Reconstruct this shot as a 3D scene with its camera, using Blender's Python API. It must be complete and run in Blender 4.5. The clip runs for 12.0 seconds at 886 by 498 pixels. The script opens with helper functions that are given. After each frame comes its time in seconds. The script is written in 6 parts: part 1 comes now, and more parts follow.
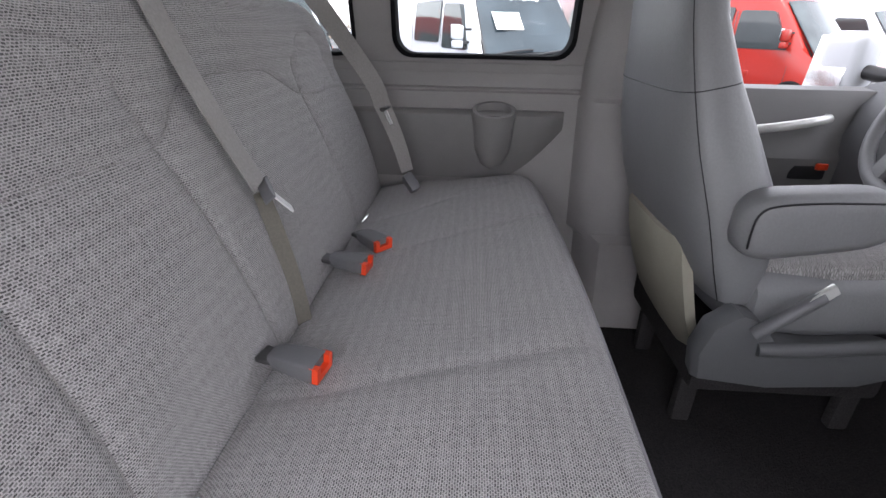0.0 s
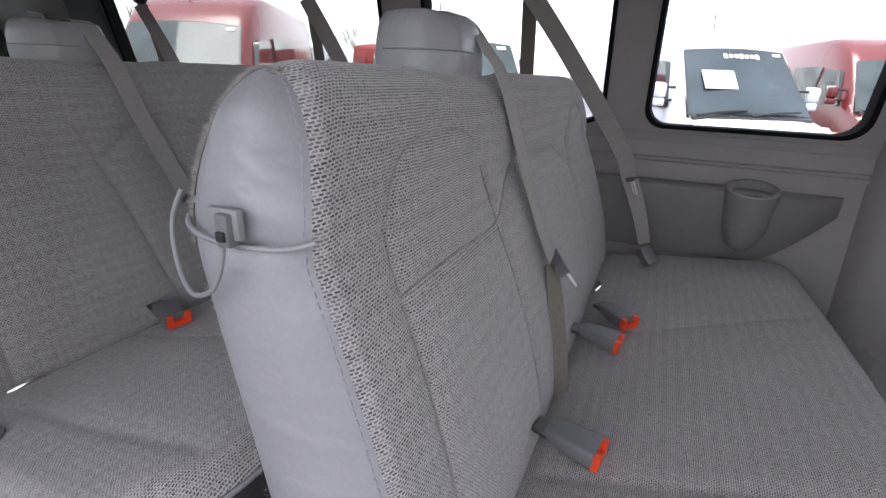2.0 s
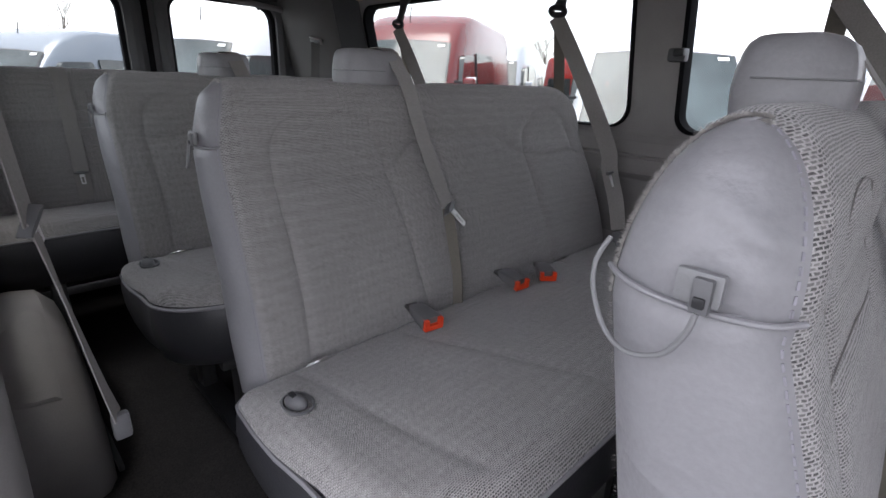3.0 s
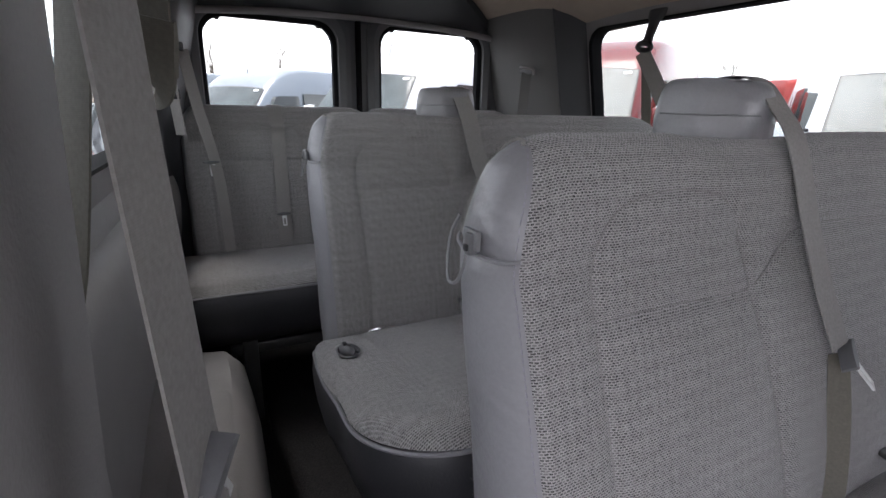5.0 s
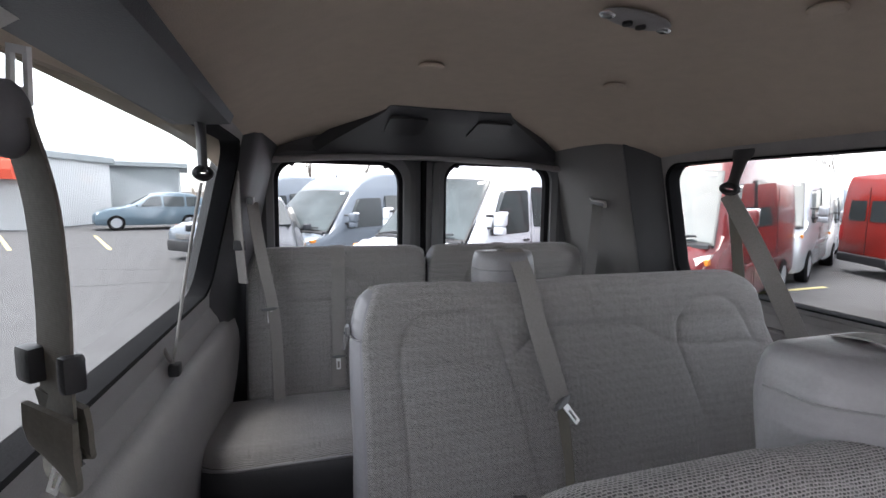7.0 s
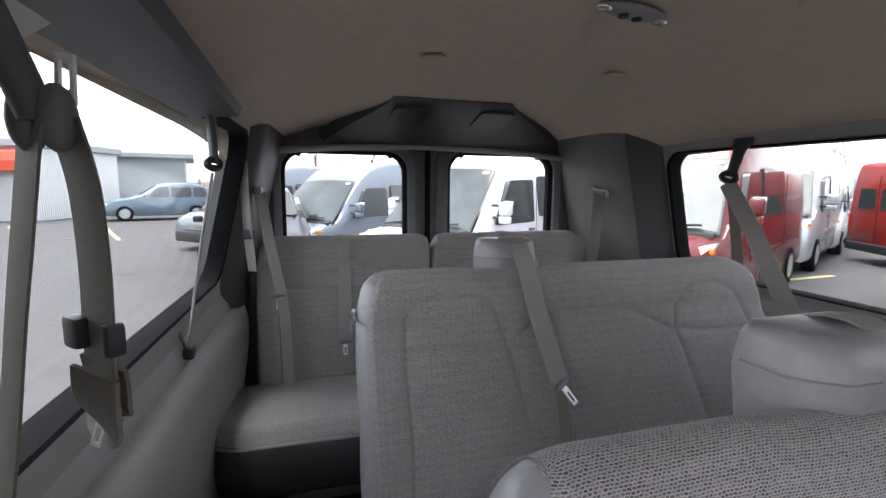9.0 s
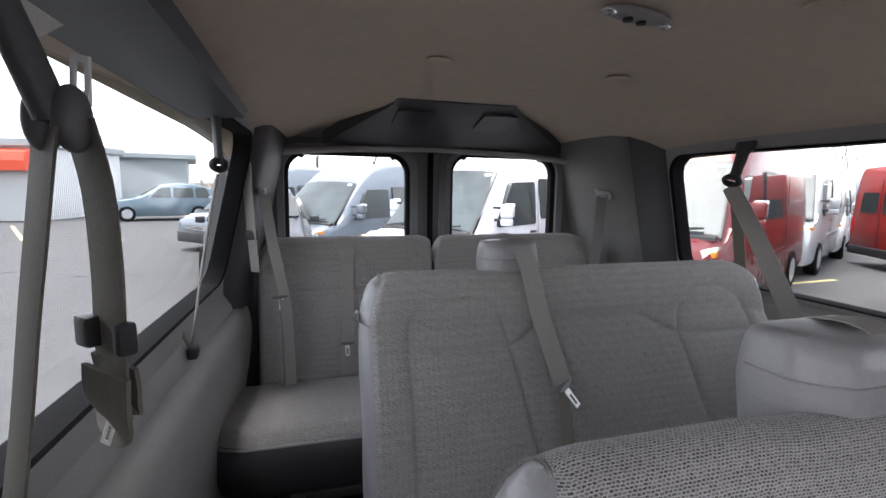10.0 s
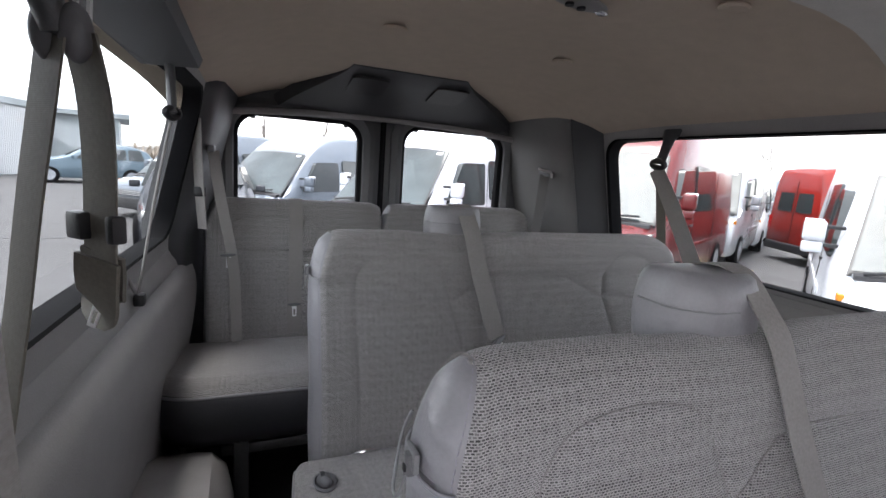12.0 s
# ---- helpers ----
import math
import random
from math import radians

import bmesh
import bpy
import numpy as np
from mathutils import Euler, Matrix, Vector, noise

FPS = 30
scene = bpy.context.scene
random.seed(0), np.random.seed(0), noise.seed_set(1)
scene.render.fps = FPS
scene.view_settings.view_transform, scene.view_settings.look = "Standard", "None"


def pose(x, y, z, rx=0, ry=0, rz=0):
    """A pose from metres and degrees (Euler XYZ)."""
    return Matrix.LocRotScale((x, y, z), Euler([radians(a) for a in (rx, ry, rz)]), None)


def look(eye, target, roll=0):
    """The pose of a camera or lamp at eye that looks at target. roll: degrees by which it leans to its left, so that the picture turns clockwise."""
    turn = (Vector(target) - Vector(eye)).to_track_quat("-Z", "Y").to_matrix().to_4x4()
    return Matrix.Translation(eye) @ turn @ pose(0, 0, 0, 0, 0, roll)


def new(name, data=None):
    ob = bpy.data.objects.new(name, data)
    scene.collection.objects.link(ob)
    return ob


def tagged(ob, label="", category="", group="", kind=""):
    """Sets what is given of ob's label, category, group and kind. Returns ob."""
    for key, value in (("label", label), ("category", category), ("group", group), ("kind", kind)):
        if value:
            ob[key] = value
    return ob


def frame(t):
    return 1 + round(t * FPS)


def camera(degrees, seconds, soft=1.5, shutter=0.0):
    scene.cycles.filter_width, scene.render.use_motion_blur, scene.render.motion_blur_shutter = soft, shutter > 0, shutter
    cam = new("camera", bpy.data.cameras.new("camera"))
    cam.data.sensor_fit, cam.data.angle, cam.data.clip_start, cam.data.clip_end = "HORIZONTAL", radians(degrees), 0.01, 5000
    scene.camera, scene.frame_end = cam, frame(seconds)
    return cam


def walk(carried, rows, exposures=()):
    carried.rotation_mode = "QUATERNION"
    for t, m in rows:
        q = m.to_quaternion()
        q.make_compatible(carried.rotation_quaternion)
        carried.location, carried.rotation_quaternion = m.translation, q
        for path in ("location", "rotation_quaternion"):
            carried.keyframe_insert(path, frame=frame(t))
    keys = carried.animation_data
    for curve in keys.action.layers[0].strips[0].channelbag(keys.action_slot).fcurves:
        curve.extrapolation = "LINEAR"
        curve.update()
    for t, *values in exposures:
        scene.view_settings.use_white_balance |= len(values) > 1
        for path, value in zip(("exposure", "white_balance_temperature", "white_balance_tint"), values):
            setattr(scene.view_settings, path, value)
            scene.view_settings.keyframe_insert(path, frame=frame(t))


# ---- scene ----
cam = camera(86.0, 12.0)
# seconds, place, and turn in degrees (tilt from straight down, lean, heading)
PATH = [
    (0, 0.618, 0.312, 0.909, 65.09, -1.01, 93.68),
    (0.5, 0.616, 0.322, 0.906, 64.27, -2.14, 92.02),
    (1, 0.627, 0.306, 0.913, 66.14, -3.32, 92.09),
    (1.5, 0.638, 0.250, 0.928, 66.65, -2.89, 99.01),
    (2, 0.652, 0.134, 0.948, 69.94, -1.97, 114.24),
    (2.5, 0.701, 0.038, 0.951, 69.74, -2.85, 125.95),
    (3, 0.721, -0.021, 0.961, 70.46, -2.02, 135.10),
    (3.5, 0.721, -0.087, 0.980, 72.90, -1.74, 144.16),
    (3.7, 0.725, -0.166, 0.986, 72.92, -2.40, 146.65),
    (5.3, 0.659, -0.507, 0.971, 72.70, -0.58, 154.38),
    (5.5, 0.650, -0.521, 0.962, 72.49, -0.03, 155.30),
    (6, 0.585, -0.524, 1.042, 75.20, 0.20, 157.20),
    (6.5, 0.576, -0.561, 1.147, 80.06, -1.49, 156.98),
    (7, 0.568, -0.587, 1.143, 83.42, -0.81, 162.41),
    (8.8, 0.573, -0.550, 1.144, 82.50, -0.79, 162.47),
    (9, 0.571, -0.553, 1.142, 82.19, -0.58, 163.09),
    (9.5, 0.575, -0.552, 1.140, 81.74, -0.60, 163.59),
    (10, 0.576, -0.552, 1.142, 82.42, -0.87, 163.28),
    (10.5, 0.580, -0.548, 1.142, 82.65, -1.84, 162.08),
    (11, 0.584, -0.545, 1.139, 82.03, -4.12, 161.54),
    (11.5, 0.590, -0.501, 1.120, 80.90, -3.32, 159.33),
    (12, 0.596, -0.480, 1.108, 80.32, -4.16, 157.53),
]
walk(cam, [(t, pose(x, y, z, rx, ry, rz)) for t, x, y, z, rx, ry, rz in PATH], [(0.0, 2.6, 6500, 16), (1.5, 2.5, 6450, 16), (2.5, 2.25, 6400, 16), (3.7, 2.45, 6450, 16), (5.5, 2.75, 6450, 17), (6.5, 2.98, 6450, 17), (12.0, 3.0, 6450, 17)])

# ---- light ----
world = bpy.data.worlds.new("overcast_sky")
scene.world = world
world.use_nodes = True
wn, wl = world.node_tree.nodes, world.node_tree.links
sky = wn.new("ShaderNodeTexSky")
sky.sky_type, sky.sun_disc, sky.sun_elevation, sky.sun_rotation = "NISHITA", False, radians(79.5), radians(122)
sky.dust_density, sky.air_density = 1.5, 1.0
soften = wn.new("ShaderNodeHueSaturation")
soften.inputs["Saturation"].default_value = 0.22
wl.new(sky.outputs[0], soften.inputs["Color"])
wl.new(soften.outputs[0], wn["Background"].inputs["Color"])
wn["Background"].inputs["Strength"].default_value = 0.15
sun = new("sun", bpy.data.lights.new("sun", "SUN"))
sun.data.energy, sun.data.angle, sun.data.color = 0.9, radians(30), (1.0, 0.96, 0.9)
sun.matrix_world = look((1.4, -0.9, 9), (0, 0, 0))

# ---- materials ----
def nodes_of(name, color, rough=0.5, metal=0.0):
    m = bpy.data.materials.new(name)
    m.use_nodes = True
    nt = m.node_tree
    b = nt.nodes["Principled BSDF"]
    b.inputs["Base Color"].default_value = (*color, 1)
    b.inputs["Roughness"].default_value, b.inputs["Metallic"].default_value = rough, metal
    return m, nt, b


def node(nt, kind, **inputs):
    n = nt.nodes.new(kind)
    for k, v in inputs.items():
        n.inputs[k.replace("_", " ")].default_value = v
    return n


def coords(nt, scale=(1, 1, 1), unwrapped=False, rot=0.0):
    tc = nt.nodes.new("ShaderNodeTexCoord")
    out = tc.outputs["UV" if unwrapped else "Object"]
    mp = nt.nodes.new("ShaderNodeMapping")
    mp.inputs["Scale"].default_value = scale
    mp.inputs["Rotation"].default_value = (0, 0, rot)
    nt.links.new(out, mp.inputs[0])
    return mp.outputs[0]


def surface(name, color, rough=0.5, metal=0.0, grain=0.06, scale=60.0, bump=0.05, stain=0.12, spec=0.5, folds=0.0):
    """A material with variation at two scales, a fine relief and, where asked for, soft folds."""
    m, nt, b = nodes_of(name, color, rough, metal)
    v = coords(nt)
    n1, n2 = node(nt, "ShaderNodeTexNoise", Scale=scale, Detail=4.0), node(nt, "ShaderNodeTexNoise", Scale=scale * 0.05, Detail=3.0)
    for n in (n1, n2):
        nt.links.new(v, n.inputs["Vector"])
    mix = nt.nodes.new("ShaderNodeMix")
    mix.data_type = "RGBA"
    mix.inputs[6].default_value = (*[c * (1 - stain) for c in color], 1)
    mix.inputs[7].default_value = (*[min(1, c * (1 + stain)) for c in color], 1)
    nt.links.new(n2.outputs[0], mix.inputs[0])
    mix2 = nt.nodes.new("ShaderNodeMix")
    mix2.data_type, mix2.blend_type = "RGBA", "MULTIPLY"
    mix2.inputs[0].default_value = 1.0
    ramp = nt.nodes.new("ShaderNodeMapRange")
    ramp.inputs[3].default_value, ramp.inputs[4].default_value = 1 - grain * 2, 1 + grain * 2
    nt.links.new(n1.outputs[0], ramp.inputs[0])
    nt.links.new(mix.outputs[2], mix2.inputs[6])
    nt.links.new(ramp.outputs[0], mix2.inputs[7])
    nt.links.new(mix2.outputs[2], b.inputs["Base Color"])
    bp = node(nt, "ShaderNodeBump", Strength=bump, Distance=0.004)
    nt.links.new(n1.outputs[0], bp.inputs["Height"])
    nt.links.new(bp.outputs[0], b.inputs["Normal"])
    if folds:
        fold = node(nt, "ShaderNodeTexNoise", Scale=9.0, Detail=1.5, Distortion=1.2)
        nt.links.new(coords(nt, (1.0, 0.7, 2.4)), fold.inputs["Vector"])
        fb = node(nt, "ShaderNodeBump", Strength=folds, Distance=0.03)
        nt.links.new(fold.outputs[0], fb.inputs["Height"])
        nt.links.new(bp.outputs[0], fb.inputs["Normal"])
        nt.links.new(fb.outputs[0], b.inputs["Normal"])
    b.inputs["Specular IOR Level"].default_value = spec
    return m


def knit(name, light, dark):
    """Grey knitted seat cloth: rows of short staggered dashes."""
    m, nt, b = nodes_of(name, light, 0.95)
    v = coords(nt, (1, 1, 1), True)
    wob = node(nt, "ShaderNodeTexNoise", Scale=160.0, Detail=2.0)
    nt.links.new(v, wob.inputs["Vector"])
    off = nt.nodes.new("ShaderNodeVectorMath")
    off.operation = "MULTIPLY_ADD"
    off.inputs[1].default_value = (0.0034, 0.0024, 0)
    nt.links.new(wob.outputs["Color"], off.inputs[0])
    nt.links.new(v, off.inputs[2])
    br = node(nt, "ShaderNodeTexBrick", Scale=1.0, Mortar_Size=0.00080, Mortar_Smooth=0.7, Bias=-0.2, Brick_Width=0.0040, Row_Height=0.0025)
    br.offset, br.squash = 0.5, 1.0
    br.inputs["Color1"].default_value = (*dark, 1)
    br.inputs["Color2"].default_value = (*[0.55 * a + 0.45 * c for a, c in zip(light, dark)], 1)
    br.inputs["Mortar"].default_value = (*light, 1)
    nt.links.new(off.outputs[0], br.inputs["Vector"])
    n1, n2 = node(nt, "ShaderNodeTexNoise", Scale=620.0, Detail=2.0), node(nt, "ShaderNodeTexNoise", Scale=5.0, Detail=3.0)
    for n in (n1, n2):
        nt.links.new(v, n.inputs["Vector"])
    prev = br.outputs["Color"]
    for src, lo, hi in ((n1, 0.60, 1.40), (n2, 0.90, 1.10)):
        r = nt.nodes.new("ShaderNodeMapRange")
        r.inputs[3].default_value, r.inputs[4].default_value = lo, hi
        nt.links.new(src.outputs[0], r.inputs[0])
        mx = nt.nodes.new("ShaderNodeMix")
        mx.data_type, mx.blend_type = "RGBA", "MULTIPLY"
        mx.inputs[0].default_value = 1.0
        nt.links.new(prev, mx.inputs[6])
        nt.links.new(r.outputs[0], mx.inputs[7])
        prev = mx.outputs[2]
    # faint lattice of denser and looser stitches
    sep = nt.nodes.new("ShaderNodeSeparateXYZ")
    nt.links.new(off.outputs[0], sep.inputs[0])
    waves = []
    for k in (0.62, -0.62):
        mul = nt.nodes.new("ShaderNodeMath")
        mul.operation, mul.inputs[1].default_value = "MULTIPLY_ADD", k
        nt.links.new(sep.outputs[1], mul.inputs[0])
        nt.links.new(sep.outputs[0], mul.inputs[2])
        sc = nt.nodes.new("ShaderNodeMath")
        sc.operation, sc.inputs[1].default_value = "MULTIPLY", 250.0
        nt.links.new(mul.outputs[0], sc.inputs[0])
        si = nt.nodes.new("ShaderNodeMath")
        si.operation = "SINE"
        nt.links.new(sc.outputs[0], si.inputs[0])
        waves.append(si)
    pr = nt.nodes.new("ShaderNodeMath")
    pr.operation = "MULTIPLY"
    nt.links.new(waves[0].outputs[0], pr.inputs[0])
    nt.links.new(waves[1].outputs[0], pr.inputs[1])
    lat = nt.nodes.new("ShaderNodeMapRange")
    lat.inputs[1].default_value, lat.inputs[2].default_value, lat.inputs[3].default_value, lat.inputs[4].default_value = -1.0, 1.0, 0.90, 1.09
    nt.links.new(pr.outputs[0], lat.inputs[0])
    mx = nt.nodes.new("ShaderNodeMix")
    mx.data_type, mx.blend_type = "RGBA", "MULTIPLY"
    mx.inputs[0].default_value = 1.0
    nt.links.new(prev, mx.inputs[6])
    nt.links.new(lat.outputs[0], mx.inputs[7])
    nt.links.new(mx.outputs[2], b.inputs["Base Color"])
    add = nt.nodes.new("ShaderNodeMath")
    add.operation = "ADD"
    nt.links.new(br.outputs["Fac"], add.inputs[0])
    nt.links.new(n1.outputs[0], add.inputs[1])
    bp = node(nt, "ShaderNodeBump", Strength=0.5, Distance=0.0015)
    nt.links.new(add.outputs[0], bp.inputs["Height"])
    nt.links.new(bp.outputs[0], b.inputs["Normal"])
    b.inputs["Specular IOR Level"].default_value = 0.15
    b.inputs["Sheen Weight"].default_value = 0.25
    return m


def webbing(name, color):
    m, nt, b = nodes_of(name, color, 0.7)
    v = coords(nt)
    w = node(nt, "ShaderNodeTexWave", Scale=260.0, Distortion=0.6, Detail=1.0)
    w.bands_direction = "Z"
    n = node(nt, "ShaderNodeTexNoise", Scale=300.0, Detail=2.0)
    nt.links.new(v, w.inputs["Vector"])
    nt.links.new(v, n.inputs["Vector"])
    r = nt.nodes.new("ShaderNodeMix")
    r.data_type = "RGBA"
    r.inputs[6].default_value = (*[c * 0.75 for c in color], 1)
    r.inputs[7].default_value = (*[c * 1.25 for c in color], 1)
    nt.links.new(n.outputs[0], r.inputs[0])
    nt.links.new(r.outputs[2], b.inputs["Base Color"])
    bp = node(nt, "ShaderNodeBump", Strength=0.15, Distance=0.0006)
    nt.links.new(w.outputs[1], bp.inputs["Height"])
    nt.links.new(bp.outputs[0], b.inputs["Normal"])
    return m


def pane(name, tint=(0.93, 0.95, 0.95), gloss=0.08):
    m = bpy.data.materials.new(name)
    m.use_nodes = True
    nt = m.node_tree
    nt.nodes.clear()
    out, mix = nt.nodes.new("ShaderNodeOutputMaterial"), nt.nodes.new("ShaderNodeMixShader")
    tr, gl = nt.nodes.new("ShaderNodeBsdfTransparent"), nt.nodes.new("ShaderNodeBsdfGlossy")
    lw = node(nt, "ShaderNodeLayerWeight", Blend=0.5)
    fr = nt.nodes.new("ShaderNodeMath")
    fr.operation = "POWER"
    fr.inputs[1].default_value = 5.0
    nt.links.new(lw.outputs["Facing"], fr.inputs[0])
    lim = node(nt, "ShaderNodeMapRange")
    lim.inputs[3].default_value, lim.inputs[4].default_value = 0.02, 0.22
    nt.links.new(fr.outputs[0], lim.inputs[0])
    tr.inputs[0].default_value = (*tint, 1)
    gl.inputs["Roughness"].default_value = 0.02
    nt.links.new(lim.outputs[0], mix.inputs[0])
    nt.links.new(tr.outputs[0], mix.inputs[1])
    nt.links.new(gl.outputs[0], mix.inputs[2])
    nt.links.new(mix.outputs[0], out.inputs[0])
    return m


def ribbed(name, color, scale):
    m, nt, b = nodes_of(name, color, 0.5)
    v = coords(nt)
    w = node(nt, "ShaderNodeTexWave", Scale=scale, Distortion=0.0)
    w.bands_direction = "X"
    nt.links.new(v, w.inputs["Vector"])
    bp = node(nt, "ShaderNodeBump", Strength=0.7, Distance=0.03)
    nt.links.new(w.outputs[1], bp.inputs["Height"])
    nt.links.new(bp.outputs[0], b.inputs["Normal"])
    n = node(nt, "ShaderNodeTexNoise", Scale=0.7, Detail=4.0)
    nt.links.new(v, n.inputs["Vector"])
    r = nt.nodes.new("ShaderNodeMix")
    r.data_type = "RGBA"
    r.inputs[6].default_value = (*[c * 0.85 for c in color], 1)
    r.inputs[7].default_value = (*[min(1, c * 1.1) for c in color], 1)
    nt.links.new(n.outputs[0], r.inputs[0])
    nt.links.new(r.outputs[2], b.inputs["Base Color"])
    return m


CLOTH = knit("seat_cloth", (0.395, 0.378, 0.371), (0.068, 0.065, 0.065))
SKIRT = surface("charcoal_vinyl", (0.034, 0.034, 0.038), 0.45, 0, 0.05, 220, 0.12, 0.06)
THREAD = surface("pale_thread", (0.27, 0.26, 0.29), 0.7, 0, 0.05, 400, 0.1, 0.05)
FLAP = surface("sunlit_beige_flap_cloth", (0.34, 0.32, 0.26), 0.95, 0, 0.06, 400, 0.2, 0.08, 0.1)
SEAM = surface("seam_thread", (0.27, 0.258, 0.252), 0.95, 0, 0.1, 500, 0.1, 0.1, 0.1)
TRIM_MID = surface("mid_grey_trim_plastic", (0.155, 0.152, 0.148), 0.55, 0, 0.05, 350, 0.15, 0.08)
DUCT = surface("dark_duct_and_shaded_trim", (0.055, 0.056, 0.060), 0.5, 0, 0.05, 350, 0.15, 0.08)
VINYL = surface("grey_vinyl", (0.245, 0.24, 0.252), 0.38, 0, 0.05, 220, 0.12, 0.06, folds=0.14)
VINYL_DARK = surface("dark_grey_vinyl", (0.20, 0.20, 0.205), 0.45, 0, 0.05, 220, 0.12, 0.06)
FLUFF = surface("frayed_edge", (0.45, 0.43, 0.41), 1.0, 0, 0.2, 300, 0.5, 0.1)
TRIM = surface("grey_trim_plastic", (0.30, 0.285, 0.278), 0.55, 0, 0.05, 350, 0.15, 0.08)
# the trim grey about a quarter darker, for armrests and cup holders
TRIM_LOW = surface("darkened_trim_plastic", (0.215, 0.206, 0.203), 0.55, 0, 0.05, 350, 0.15, 0.08)
TRIM_DARK = surface("dark_trim_plastic", (0.10, 0.102, 0.105), 0.5, 0, 0.05, 350, 0.15, 0.08)
BLACK = surface("black_plastic", (0.018, 0.018, 0.02), 0.45, 0, 0.05, 300, 0.1, 0.1)
RUBBER = surface("black_rubber", (0.009, 0.009, 0.010), 0.9, 0, 0.08, 200, 0.1, 0.15, 0.08)
CARPET = surface("black_carpet", (0.036, 0.034, 0.035), 1.0, 0, 0.35, 260, 0.8, 0.2, 0.1)
LINER = surface("beige_headliner", (0.58, 0.485, 0.395), 0.95, 0, 0.05, 500, 0.25, 0.08, 0.1)
LINER_GREY = surface("grey_headliner", (0.66, 0.635, 0.60), 0.95, 0, 0.05, 500, 0.25, 0.08, 0.1)
BELT = webbing("belt_webbing", (0.26, 0.245, 0.235))
BELT_GREEN = webbing("belt_webbing_weathered", (0.135, 0.124, 0.102))
BUCKLE = surface("buckle_plastic", (0.13, 0.13, 0.135), 0.45, 0, 0.05, 300, 0.1, 0.08)
RED_BUTTON = surface("red_button", (0.75, 0.06, 0.015), 0.4, 0, 0.04, 200, 0.05, 0.06)
STEEL = surface("polished_steel", (0.75, 0.75, 0.76), 0.22, 1.0, 0.03, 120, 0.03, 0.05)
# tongue plates: near-white base, barely metallic, in place of the steel's bright reflection
PLATE = surface("plate_steel_painted_sheen", (0.78, 0.78, 0.78), 0.3, 0.15, 0.03, 120, 0.03, 0.05)
DARK_STEEL = surface("dark_steel", (0.12, 0.12, 0.12), 0.4, 0.8, 0.05, 120, 0.05, 0.1)
GLASS = pane("window_glass")
GLASS_PALE = pane("faintly_tinted_window_glass", (0.78, 0.80, 0.79))
WHITE_PAINT = surface("white_car_paint", (0.60, 0.625, 0.66), 0.22, 0, 0.01, 20, 0.0, 0.03)
SILVER_PAINT = surface("silver_car_paint", (0.42, 0.44, 0.47), 0.25, 0.4, 0.02, 20, 0.0, 0.04)
RED_PAINT = surface("red_car_paint", (0.13, 0.018, 0.019), 0.2, 0, 0.02, 20, 0.0, 0.05)
ORANGE_PAINT = surface("bright_red_car_paint", (0.27, 0.020, 0.014), 0.2, 0, 0.02, 20, 0.0, 0.05)
BLUE_PAINT = surface("grey_blue_car_paint", (0.15, 0.175, 0.205), 0.25, 0.2, 0.02, 20, 0.0, 0.05)
ESTATE_PAINT = surface("grey_blue_estate_paint", (0.10, 0.145, 0.18), 0.3, 0.2, 0.02, 20, 0.0, 0.05)
DARK_PAINT = surface("dark_car_paint", (0.03, 0.033, 0.04), 0.22, 0.2, 0.02, 20, 0.0, 0.05)
CAR_GLASS = surface("dark_vehicle_glass", (0.035, 0.042, 0.044), 0.05, 0, 0.1, 2, 0.0, 0.4, 0.5)
# windscreens: base colour lifted and blotched in place of sky and cloud reflections
SCREEN = surface("windscreen_painted_sky_glass", (0.050, 0.064, 0.067), 0.06, 0, 0.0, 34.0, 0.0, 0.8, 0.25)
SCREEN_DARK = surface("dark_windscreen_glass", (0.040, 0.054, 0.064), 0.05, 0, 0.0, 34.0, 0.0, 0.6, 0.35)
LAMP_CLEAR = surface("clear_lamp", (0.75, 0.75, 0.72), 0.1, 0.3, 0.05, 40, 0.1, 0.1)
LAMP_AMBER = surface("amber_lamp", (0.75, 0.25, 0.03), 0.2, 0, 0.05, 40, 0.1, 0.1)
LAMP_RED = surface("red_lamp", (0.5, 0.01, 0.01), 0.15, 0, 0.05, 40, 0.1, 0.1)
PAPER = surface("paper_sheet", (0.75, 0.77, 0.74), 0.8, 0, 0.03, 80, 0.02, 0.04)
PRINT = surface("faded_print", (0.25, 0.38, 0.35), 0.8, 0, 0.05, 80, 0.02, 0.05)
ASPHALT = surface("worn_asphalt", (0.088, 0.088, 0.090), 0.9, 0, 0.22, 45, 0.5, 0.22, 0.2)
LINE_PAINT = surface("yellow_line_paint", (0.50, 0.43, 0.20), 0.8, 0, 0.15, 60, 0.2, 0.2)
TAR = surface("tar_seal", (0.03, 0.03, 0.03), 0.6, 0, 0.2, 60, 0.2, 0.2)
SIDING = ribbed("white_corrugated_siding", (0.55, 0.56, 0.57), 12.0)
SIDING_GREY = ribbed("grey_corrugated_siding", (0.42, 0.46, 0.48), 9.0)
AWNING = surface("red_awning", (0.62, 0.075, 0.035), 0.6, 0, 0.05, 10, 0.05, 0.08)
ROOFING = surface("grey_roofing", (0.30, 0.33, 0.34), 0.7, 0, 0.1, 6, 0.1, 0.12)
LETTER = surface("white_letter", (0.85, 0.83, 0.8), 0.6, 0, 0.03, 20, 0.02, 0.04)
BARK = surface("grey_bark", (0.13, 0.11, 0.095), 0.95, 0, 0.2, 30, 0.4, 0.2)
